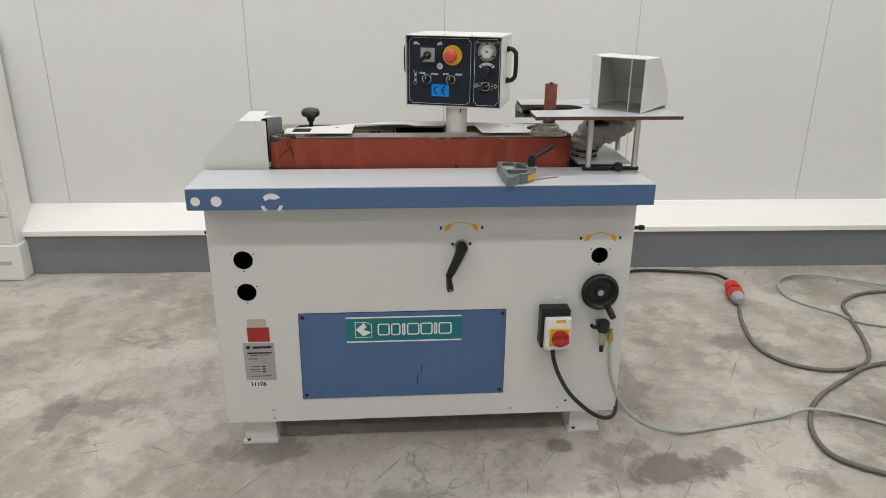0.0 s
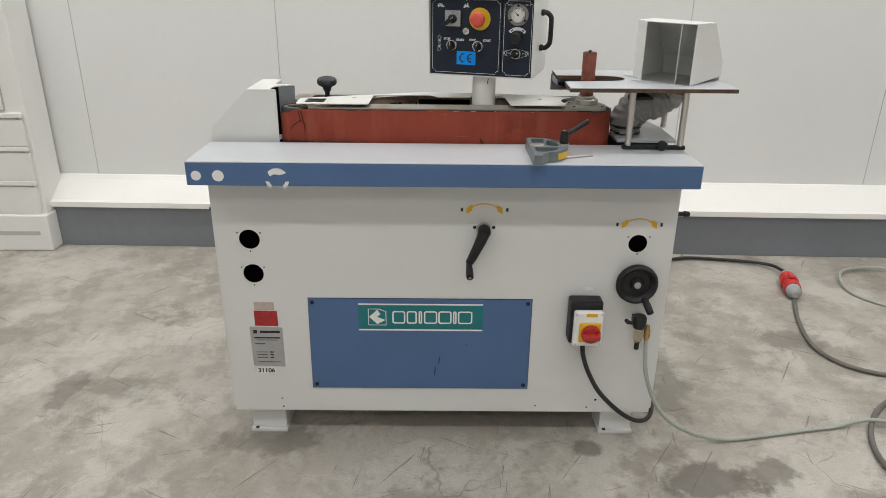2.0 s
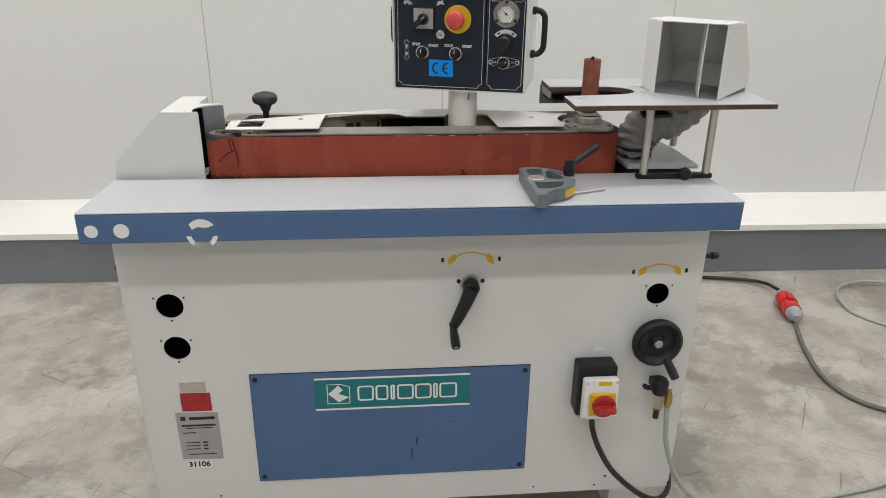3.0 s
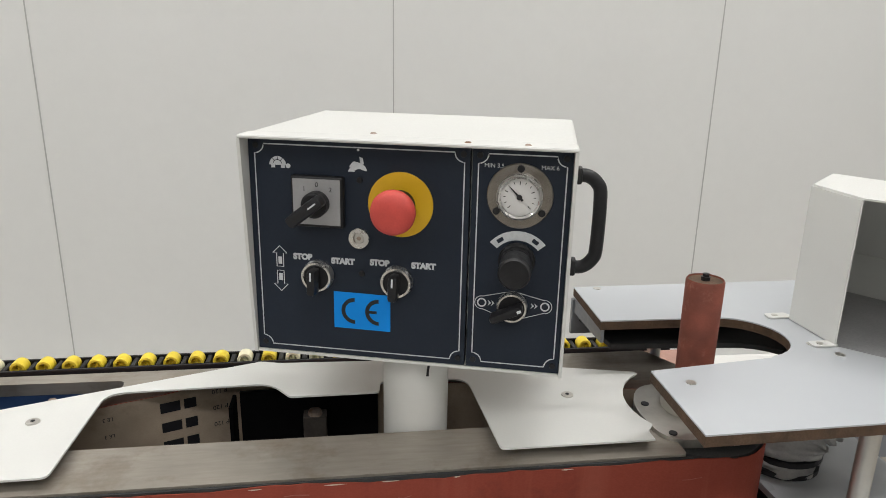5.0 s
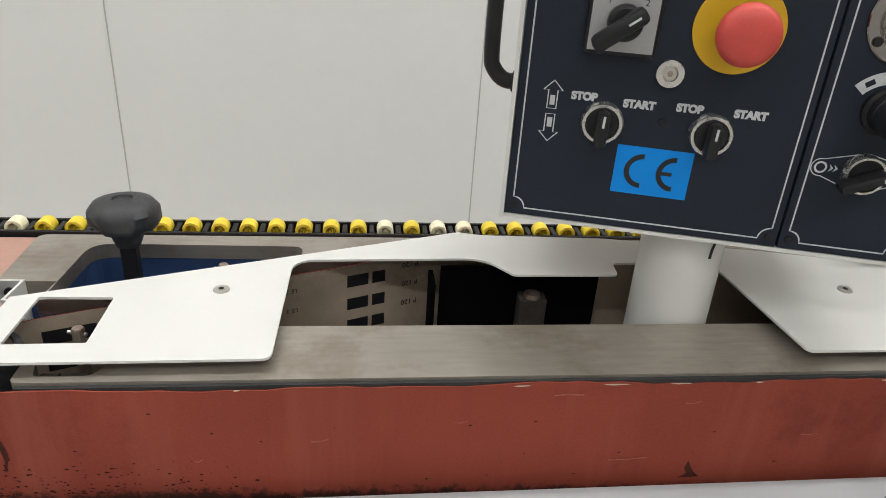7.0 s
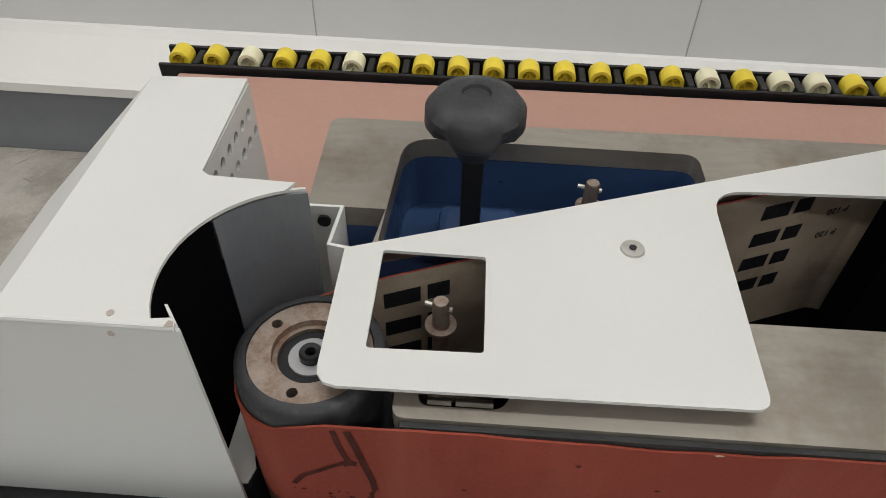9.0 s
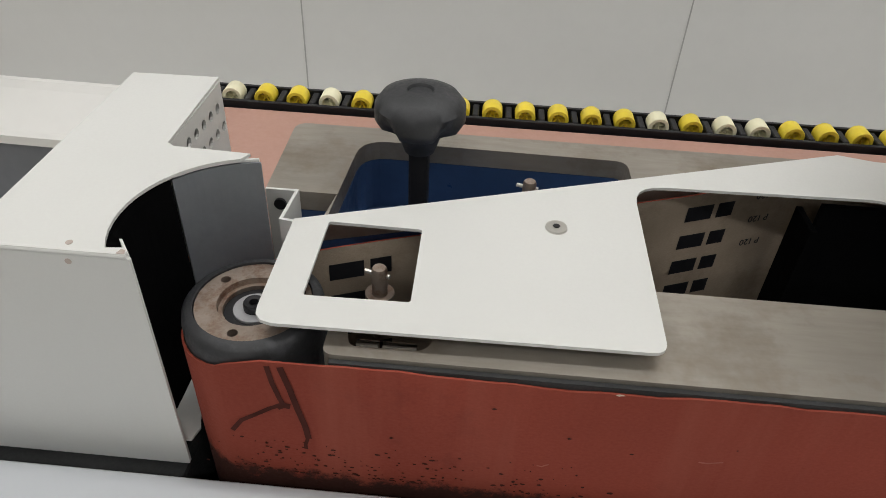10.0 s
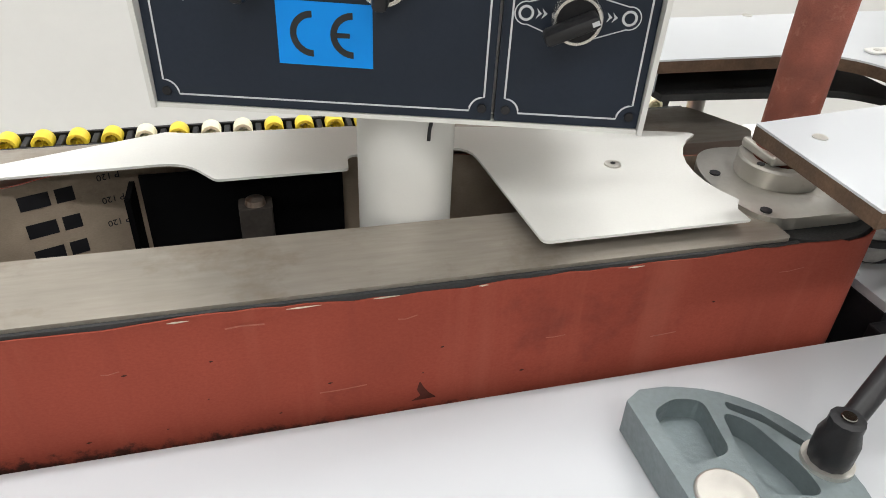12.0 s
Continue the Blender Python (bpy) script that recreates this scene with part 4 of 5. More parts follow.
def post_and_box():
    part("post", lathe([(0.0, 0.837), (0.033, 0.837), (0.033, 1.075), (0.0, 1.075)], pose(0.176, 0.243, 0), 48), WHITE, sander, "white painted control post", 40)
    bm = bmesh.new()
    ribbon([(0.186, 1.053), (0.1845, 1.046), (0.184, 1.038)], 0.0025, 0, front(0, 0.2106, 0), False, bm)
    part("pen_mark", bm, BLACKPRINT, sander)
    cb = part("control_box", box(-0.0105, 0.2815, 0.012, 0.222, -0.012, 0.1975, 0.003), WHITE, sander, "white control box with navy panel")
    cb.matrix_basis = pose(0.0305, 0.2365, 1.0725, 0, 0.2, -16.7)
    # hood rim round the panel
    bm = box(-0.0107, 0.2817, -0.017, 0.011, 0.1945, 0.1977, 0.001, 1)
    for x in (-0.0107, 0.2787):
        cheek = Matrix(((0, 0, 1, x), (1, 0, 0, 0), (0, 1, 0, 0), (0, 0, 0, 1)))
        prism([(0.011, -0.0122), (-0.003, -0.0122), (-0.0168, 0.1944), (0.011, 0.1944)], 0, 0.003, m=cheek, bm=bm)
    box(-0.0111, 0.2786, -0.001, 0.011, -0.0122, -0.0095, bm=bm)
    part("rim", bm, WHITE, cb)
    part("main_panel", prism([(-0.0075, -0.009), (0.1918, -0.009), (0.1918, 0.194), (-0.0075, 0.194)], -0.012, 0.0, m=FRONT), PANEL, cb, "navy control panel film")
    part("air_panel", prism([(0.1938, -0.009), (0.2783, -0.009), (0.2783, 0.194), (0.1938, 0.194)], -0.012, 0.0, m=FRONT), PANEL, cb)
    F = FRONT

    def border(x0, x1, z0, z1, r=0.0085):
        p = arc(x0, z0, r, 90, 0, 6) + arc(x1, z0, r, 180, 90, 6) + arc(x1, z1, r, 270, 180, 6) + arc(x0, z1, r, 360, 270, 6)
        part("border_line", ribbon(p, 0.0011, 0.0004, F), PRINT, cb)
    border(-0.0015, 0.187, -0.0035, 0.1885)
    border(0.199, 0.2735, -0.0035, 0.1885)
    for x, z in ((-0.0005, -0.002), (0.186, -0.002), (0.2, -0.002), (0.2725, -0.002), (-0.0005, 0.187), (0.186, 0.187), (0.2, 0.187), (0.2725, 0.187), (0.0945, 0.160), (0.0955, 0.0735)):
        part("screw", disc(0.0028, 0.0012, front(x, 0, z), 0.0005, seg=14), BLACK, cb)
    for x, y in ((0.1, 0.028), (0.19, -0.006), (0.24, -0.006)):
        part("lid_rivet", lathe([(0, 0), (0.0032, 0), (0.002, 0.0012), (0, 0.0014)], pose(x, y, 0.1976), 14), RUST, cb)
    # selector with square plate
    part("selector_frame", box(0.0335, 0.0815, -0.008, -0.0003, 0.1165, 0.163, 0.002), BLACK, cb)
    pm = part("selector_plate", box(0.036, 0.079, -0.0092, -0.0081, 0.1195, 0.1605), SILVER, cb, "worn silver selector plate")
    writing("digit", "1", 0.006, front(0.0465, -0.0093, 0.1515), BLACKPRINT, cb)
    writing("digit", "0", 0.006, front(0.058, -0.0093, 0.1555), BLACKPRINT, cb)
    writing("digit", "2", 0.006, front(0.0705, -0.0093, 0.1515), BLACKPRINT, cb)
    part("selector_base", disc(0.0115, 0.012, front(0.058, -0.0092, 0.139), 0.002), BLACK, cb)
    sm = front(0.058, -0.021, 0.139, 38)
    bm = box(-0.0235, 0.0145, -0.0055, 0.0055, 0, 0.016, 0.0035, bm=None, m=sm)
    part("selector_lever", bm, BLACK, cb, "black selector lever", 40)
    part("pointer", box(0.0015, 0.01, -0.0007, 0.0007, 0.016, 0.0163, m=sm), PRINT, cb)
    # emergency stop
    part("stop_disc", disc(0.0292, 0.0016, front(0.1315, -0.0003, 0.1400), 0.0004, seg=56), YELLOW, cb, "yellow emergency stop disc")
    part("stop_collar", lathe([(0, 0), (0.0135, 0), (0.0135, 0.026), (0, 0.026)], front(0.1315, -0.0016, 0.1400), 28), BLACK, cb)
    part("stop_button", lathe([(0, 0), (0.0165, 0), (0.0192, 0.003), (0.0195, 0.006), (0.0185, 0.0105), (0.0155, 0.0135), (0.0095, 0.015), (0, 0.0156)], front(0.1315, -0.0255, 0.1400), 48), RED, cb, "red mushroom stop button", 50)
    km = part("key_ring", ringbody(0.0052, 0.0092, 0.004, front(0.094, -0.0003, 0.1075)), BRIGHT, cb)
    part("key_core", disc(0.0052, 0.0026, front(0.094, -0.0003, 0.1075), 0.001), STEEL, cb)
    part("key_slot", disc(0.0021, 0.003, front(0.094, -0.0003, 0.1075), seg=6), RUST, cb)
    for x, z, a in ((0.0545, 0.0695, 90), (0.1288, 0.0692, 90)):
        part("switch_bezel", lathe([(0.0115, 0), (0.0148, 0), (0.0148, 0.006), (0.0138, 0.0085), (0.0118, 0.0085), (0.0115, 0.006)], front(x, -0.0003, z), 36), BRIGHT, cb, "chrome switch ring", 40)
        part("switch_face", disc(0.0116, 0.008, front(x, -0.0003, z), 0.001), BLACK, cb)
        m = front(x, -0.008, z, a - 2)
        part("switch_knob", box(-0.0135, 0.0105, -0.0042, 0.0042, 0, 0.016, 0.003, m=m), BLACK, cb, "black rotary switch knob", 40)
        part("pointer", box(0.0012, 0.0092, -0.0008, 0.0008, 0.016, 0.0163, m=m), PRINT, cb)
    for body, x, z in (("STOP", 0.0397, 0.0857), ("START", 0.078, 0.0838), ("STOP", 0.1122, 0.0847), ("START", 0.1527, 0.0845)):
        writing("switch_word", body, 0.0074, front(x, -0.0003, z), PRINT, cb, bold=0.0005)
    cs = part("conformity_sticker", prism([(0.0685, 0.0187), (0.1222, 0.0182), (0.1222, 0.0538), (0.0685, 0.0545)], 0, 0.0004, m=FRONT), CEBLUE, cb, "bright blue square sticker")
    bm = bmesh.new()
    for cx in (0.0885, 0.1112):
        prism(arc(cx, 0.0364, 0.0128, 90, 270, 14) + arc(cx, 0.0364, 0.0092, 270, 90, 14), 0.0004, 0.0008, m=FRONT, bm=bm)
    prism([(0.1012, 0.0351), (0.1094, 0.0351), (0.1094, 0.0377), (0.1012, 0.0377)], 0.0004, 0.0009, m=FRONT, bm=bm)
    part("conformity_mark", bm, BLACKPRINT, cb)
    # small printed signs: slow shell, fast runner as plain shapes, arrows
    bm = prism(arc(0.0195, 0.170, 0.0078, 0, 180, 10), 0, 0.0003, m=FRONT)
    prism(circle(0.0292, 0.1695, 0.0022, 10), 0, 0.0003, m=FRONT, bm=bm)
    for x in (0.0135, 0.0225):
        prism([(x, 0.1675), (x + 0.0035, 0.1675), (x + 0.0035, 0.1702), (x, 0.1702)], 0, 0.0003, m=FRONT, bm=bm)
    part("slow_sign", bm, PRINT, cb)
    bm = ribbon(arc(0.0195, 0.1705, 0.0042, 10, 170, 8), 0.0006, 0.00045, FRONT, False)
    for a in (50, 90, 130):
        ribbon([(0.0195 + r * math.cos(radians(a)), 0.1705 + r * math.sin(radians(a))) for r in (0.0042, 0.0074)], 0.0006, 0.00045, FRONT, False, bm)
    part("shell_lines", bm, PANEL, cb)
    bm = prism(rounded([(0.085, 0.1715), (0.089, 0.1765), (0.096, 0.175), (0.1, 0.172), (0.1015, 0.168), (0.094, 0.170), (0.089, 0.168)], 0.0015), 0, 0.0003, m=FRONT)
    prism([(0.0955, 0.1742), (0.0945, 0.1805), (0.0975, 0.1795), (0.0985, 0.1742)], 0, 0.00035, m=FRONT, bm=bm)
    prism([(0.084, 0.1672), (0.0865, 0.1715), (0.0885, 0.1715), (0.0905, 0.1672)], 0, 0.00035, m=FRONT, bm=bm)
    prism(circle(0.0935, 0.1865, 0.0012, 8), 0, 0.0003, m=FRONT, bm=bm)
    part("fast_sign", bm, PRINT, cb)
    for s, z in ((1, 0.0845), (-1, 0.0615)):
        p = [(0.0145, z - s * 0.0095), (0.021, z - s * 0.0095), (0.021, z + s * 0.0035), (0.0245, z + s * 0.0035), (0.0178, z + s * 0.0105), (0.011, z + s * 0.0035), (0.0145, z + s * 0.0035)]
        bm = ribbon(p, 0.0009, 0.0003, FRONT)
        ribbon([(0.0178, z - s * 0.007), (0.0178, z + 0.0 * s)], 0.0035, 0.0003, FRONT, False, bm)
        part("travel_arrow", bm, PRINT, cb)
    # pressure gauge
    part("gauge_flange", lathe([(0.0185, 0), (0.0284, 0), (0.0284, 0.0012), (0.0276, 0.002), (0.0185, 0.002)], front(0.2352, -0.0003, 0.1535), 56), CHROME, cb, "chrome gauge flange", 40)
    part("gauge_rim", lathe([(0.0162, 0.0005), (0.0196, 0.0005), (0.0196, 0.0075), (0.018, 0.0092), (0.0162, 0.0075)], front(0.2352, -0.0003, 0.1535), 48), BRIGHT, cb, "", 40)
    part("gauge_face", disc(0.0163, 0.005, front(0.2352, -0.0003, 0.1535), seg=40), DIAL, cb, "white pressure dial")
    bm = bmesh.new()
    for k in range(13):
        a = 225 - 270 * k / 12
        gm = front(0.2352, -0.0055, 0.1535, a)
        prism([(0.0105 if k % 3 == 0 else 0.0118, -0.0003), (0.0138, -0.0003), (0.0138, 0.0003), (0.0105 if k % 3 == 0 else 0.0118, 0.0003)], 0, 0.0002, m=gm, bm=bm)
    part("dial_marks", bm, BLACKPRINT, cb)
    gm = front(0.2352, -0.006, 0.1535, 135)
    bm = prism([(-0.004, -0.0011), (0.0125, -0.0003), (0.0125, 0.0003), (-0.004, 0.0011)], 0, 0.0004, m=gm)
    disc(0.0024, 0.001, gm, bm=bm, seg=16)
    part("needle", bm, BLACKPRINT, cb)
    for a in (90, 215, 325):
        part("gauge_screw", disc(0.0032, 0.002, front(0.2352 + 0.0238 * math.cos(radians(a)), -0.0022, 0.1535 + 0.0238 * math.sin(radians(a))), 0.0008, seg=14), BLACK, cb)
    writing("limit_mark", "MIN 3,5", 0.0052, front(0.2125, -0.0003, 0.1785), PRINT, cb)
    writing("limit_mark", "MAX 6", 0.0052, front(0.2595, -0.0003, 0.1785), PRINT, cb)
    # regulator knob
    part("scale_arc", prism(arc(0.2355, 0.091, 0.0315, 40, 140, 16) + arc(0.2355, 0.091, 0.0232, 140, 40, 16), 0, 0.0003, m=FRONT), PRINT, cb, "white scale arc")
    bm = bmesh.new()
    for a in (56, 124):
        mm = front(0.2355, 0, 0.091, a - 90)
        prism([(-0.003, 0.0255), (0.003, 0.0255), (0.003, 0.029), (-0.003, 0.029)], 0.0003, 0.0005, m=mm, bm=bm)
    part("scale_bars", bm, PANEL, cb)
    rk = front(0.2355, -0.0003, 0.0965)
    part("regulator_ring", lathe([(0, 0), (0.016, 0), (0.016, 0.004), (0.014, 0.006), (0, 0.006)], rk, 36), BLACK, cb, "", 40)
    bm = lathe([(0.0, 0.006), (0.0135, 0.006), (0.0135, 0.014), (0.0128, 0.015), (0.0138, 0.017), (0.0138, 0.040), (0.0122, 0.0425), (0, 0.0425)], rk, 22)
    part("regulator_knob", bm, BLACK, cb, "dusty black regulator knob", 30)
    # tracking selector with outline sign
    p = arc(0.2062, 0.0545, 0.0062, 80, 280, 12) + arc(0.2335, 0.053, 0.0135, 250, 290, 4) + arc(0.2625, 0.0545, 0.0062, 260, 460, 12) + arc(0.2335, 0.0535, 0.0135, 70, 110, 4)
    bm = ribbon(p, 0.0007, 0.0003, FRONT)
    for cx in (0.2062, 0.2625):
        ribbon(circle(cx, 0.0545, 0.0036, 18), 0.0014, 0.0003, FRONT, bm=bm)
    for cx in (0.2152, 0.2535):
        for o in (-0.0015, 0.0015):
            prism([(cx + o - 0.002, 0.0517), (cx + o + 0.001, 0.0545), (cx + o - 0.002, 0.0573), (cx + o - 0.0008, 0.0545)], 0, 0.0003, m=FRONT, bm=bm)
    part("tracking_sign", bm, PRINT, cb)
    part("switch_bezel", lathe([(0.0115, 0), (0.0138, 0), (0.0138, 0.006), (0.013, 0.008), (0.0115, 0.008)], front(0.2335, -0.0003, 0.0535), 36), BRIGHT, cb, "chrome switch ring", 40)
    part("switch_face", disc(0.0117, 0.0075, front(0.2335, -0.0003, 0.0535), 0.001), BLACK, cb)
    m = front(0.2335, -0.0075, 0.0535, 25)
    part("switch_knob", box(-0.0195, 0.0105, -0.0036, 0.0036, 0, 0.016, 0.0025, m=m), BLACK, cb, "black rotary switch knob", 40)
    part("pointer", box(0.006, 0.0098, -0.0012, 0.0012, 0.016, 0.0164, m=m), PRINT, cb)
    # grab handles
    for x, s, hi, lo in ((0.2818, 1, 0.156, 0.063), (-0.0108, -1, 0.166, 0.071)):
        path = smooth_path([(x, 0.1, hi), (x + s * 0.014, 0.1, hi), (x + s * 0.024, 0.1, hi - 0.007), (x + s * 0.028, 0.1, hi - 0.02), (x + s * 0.028, 0.1, lo + 0.022), (x + s * 0.025, 0.1, lo + 0.009), (x + s * 0.015, 0.1, lo), (x, 0.1, lo)], 5)
        hb = tube(path, 0.0068, 12)
        box(min(x, x + s * 0.009), max(x, x + s * 0.009), 0.092, 0.108, hi - 0.008, hi + 0.0085, 0.002, bm=hb)
        box(min(x, x + s * 0.009), max(x, x + s * 0.009), 0.092, 0.108, lo - 0.0085, lo + 0.008, 0.002, bm=hb)
        part("grab_handle", hb, BLACK, cb, "black plastic grab handle", 40)


def end_guard():
    y0, y1, z1, th = 0.146, 0.334, 1.028, 0.002
    zb = TOP - 0.014
    side = [(-0.588, zb), (-0.396, zb), (-0.396, z1 - 0.002), (-0.475, z1 - 0.002), (-0.581, 0.921)]
    gd = part("end_guard", prism(rounded(side, [0, 0.002, 0.002, 0.006, 0.004], 3), 0, th, m=front(0, y0 + th, 0)), WHITE, sander, "white folded sheet metal end guard")
    cx, cy, r = LW[0], LW[1] + 0.001, 0.0605
    top = [(-0.475, y0), (-0.397, y0), (-0.3985, y0 + 0.003), (-0.4005, y0 + 0.005)] + arc(cx, cy, r, 206, 108, 14) + [(-0.369, 0.2405), (-0.413, 0.2425), (-0.4175, 0.246), (-0.4185, y1), (-0.475, y1 - 0.002)]
    part("top_sheet", prism(top, z1 - 0.0018, z1), WHITE, gd)
    # rolled fold along the front edge
    part("front_fold", tube([(-0.474, y0 + 0.0012, z1 - 0.0016), (-0.3975, y0 + 0.0012, z1 - 0.0016)], 0.0018, 10), WHITE, gd, "", 40)
    m = Matrix(((1, 0, 0, 0), (0, 0, 1, y0 + th), (0, 1, 0, 0), (0, 0, 0, 1)))
    part("slope_sheet", prism([(-0.475, z1), (-0.475, z1 - 0.002), (-0.579, 0.922), (-0.586, zb), (-0.588, zb), (-0.581, 0.9225)], 0, y1 - y0 - th - 0.002, m=m), WHITE, gd)
    part("rear_sheet", prism([(x if x < -0.4 else -0.4195, z) for x, z in side], 0, th, m=front(0, y1, 0)), WHITE, gd)
    holes = []
    for row in range(2):
        for k in range(6):
            holes.append(circle(0.2585 + 0.0125 * k + 0.006 * row, z1 - 0.014 - 0.016 * row - 0.0005 * k, 0.0036, 12))
    ms = Matrix(((0, 0, 1, -0.4195), (1, 0, 0, 0), (0, 1, 0, 0), (0, 0, 0, 1)))
    part("vent_sheet", prism([(0.2465, zb), (y1 - 0.002, zb), (y1 - 0.002, z1 - 0.002), (0.2465, z1 - 0.002)], 0, th, holes, ms), WHITE, gd, "perforated side sheet")
    zi = z1 - 0.0035
    part("shade_sheet", prism(arc(cx, cy, r + 0.0006, 143, 98, 12) + arc(cx, cy, r + 0.002, 98, 143, 12), TOP - 0.01, zi, m=None), BARE, gd, "bare grey inner sheet")
    part("lip_flange", prism(arc(cx, cy, r + 0.0021, 112, 99, 4) + arc(cx, cy, r + 0.0036, 99, 112, 4), zi - 0.012, z1 - 0.002), WHITE, gd)
    # black arc paints the shade inside the guard, next to the bare sheet
    part("guard_shade_arc", prism(arc(cx, cy, r + 0.0006, 201, 144, 12) + arc(cx, cy, r + 0.002, 144, 201, 12), TOP - 0.02, zi), VOID, gd, "black curved sheet for the guard's unlit inside")
    part("front_lip", prism([(-0.398, y0 + 0.0021), (-0.3965, y0 + 0.0021), (-0.405, y0 + 0.0135), (-0.4065, y0 + 0.0135)], zb, z1 - 0.002), WHITE, gd)
    part("floor_sheet", prism([(-0.41, 0.15), (-0.394, 0.15)] + arc(cx, cy, 0.0415, 205, 120, 10) + [(-0.41, 0.215)], TOP + 0.002, TOP + 0.0035), WHITE, gd)
    for x, z in ((-0.425, 1.0215),):
        part("paint_chip", disc(0.0016, 0.0003, front(x, y0, z), seg=9), AGED, gd)
    part("paint_chip", disc(0.0017, 0.0003, pose(-0.4255, y0 + 0.0055, z1), seg=9), AGED, gd)
    part("paint_chip", prism([(-0.4015, y0 + 0.0003), (-0.3975, y0 + 0.0003), (-0.3985, y0 + 0.003), (-0.4005, y0 + 0.0035)], z1, z1 + 0.0003), AGED, gd)


def lever_knob():
    m = pose(-0.282, 0.311, 0)
    k = part("tension_lever", box(-0.2885, -0.2755, 0.304, 0.318, 0.925, 1.006, 0.002), BLACK, sander, "black lever with lobed knob")
    bm = bmesh.new()
    n, prof = 60, [(0.0, 0.998), (0.011, 0.998), (0.0135, 1.004), (0.016, 1.011), (0.0285, 1.016), (0.0325, 1.022), (0.0322, 1.031), (0.027, 1.037), (0.016, 1.0405), (0.0095, 1.0405), (0.0085, 1.0388), (0, 1.0385)]
    rings = []
    for r, z in prof:
        if r < 1e-5:
            rings.append([bm.verts.new(m @ Vector((0, 0, z)))])
            continue
        g = max(0.0, min(1.0, (r - 0.014) / 0.012)) * (1.0 if z < 1.02 else 0.55 if z < 1.03 else 0.0)
        rings.append([bm.verts.new(m @ Vector((0.89 * r * f * math.cos(a), 0.89 * r * f * math.sin(a), z))) for a, f in ((2 * math.pi * j / n, 1 - 0.34 * g * max(0, -math.cos(4 * 2 * math.pi * j / n)) ** 1.6) for j in range(n))])
    for a, b in zip(rings, rings[1:]):
        for j in range(n):
            q = (j + 1) % n
            bm.faces.new((a[0], b[j], b[q]) if len(a) == 1 else (a[j], b[0], a[q]) if len(b) == 1 else (a[j], a[q], b[q], b[j]))
    part("knob", bm, KNOB, k, "dusty black lobed knob", 50)


def roller_track():
    rail = part("roller_rail", box(-0.612, 0.635, 0.598, 0.602, 0.852, 0.878, 0.0008, 1), BLACK, sander, "black rail of yellow rollers")
    part("rail_back", box(-0.612, 0.635, 0.631, 0.635, 0.852, 0.880), BLACK, rail)
    part("rail_base", box(-0.612, 0.635, 0.6025, 0.6305, 0.848, 0.854), BLACK, rail)
    bm = bmesh.new()
    prof = [(0.0072, 0.0), (0.0106, 0.0), (0.0112, 0.001), (0.0112, 0.019), (0.0106, 0.02), (0.0072, 0.02), (0.0072, 0.0)]
    yaw = Matrix.Rotation(radians(90), 4, "X")
    lathe(prof, yaw, 22, bm)
    for a in range(3):
        box(-0.0075, 0.0075, -0.0008, 0.0008, 0.006, 0.012, bm=bm, m=yaw @ Matrix.Rotation(radians(60 * a), 4, "Z"))
    me = None
    for k in range(34):
        x = -0.5925 + 0.0361 * k
        pale = k in (0, 2, 5, 15, 17, 18, 27, 33)
        if me is None:
            ob = part("roller", bm, ROLLER, rail, "", 40)
            me = ob.data
            me2 = me.copy()
            me2.materials[0] = PALEROLLER
        else:
            ob = new("roller", me2 if pale else me)
            ob.parent = rail
        ob.location = (x, 0.6262, 0.877)
        if k < 33:
            part("divider", box(x + 0.0145, x + 0.0215, 0.603, 0.630, 0.856, 0.8785, 0.001, 1), BLACK, rail)


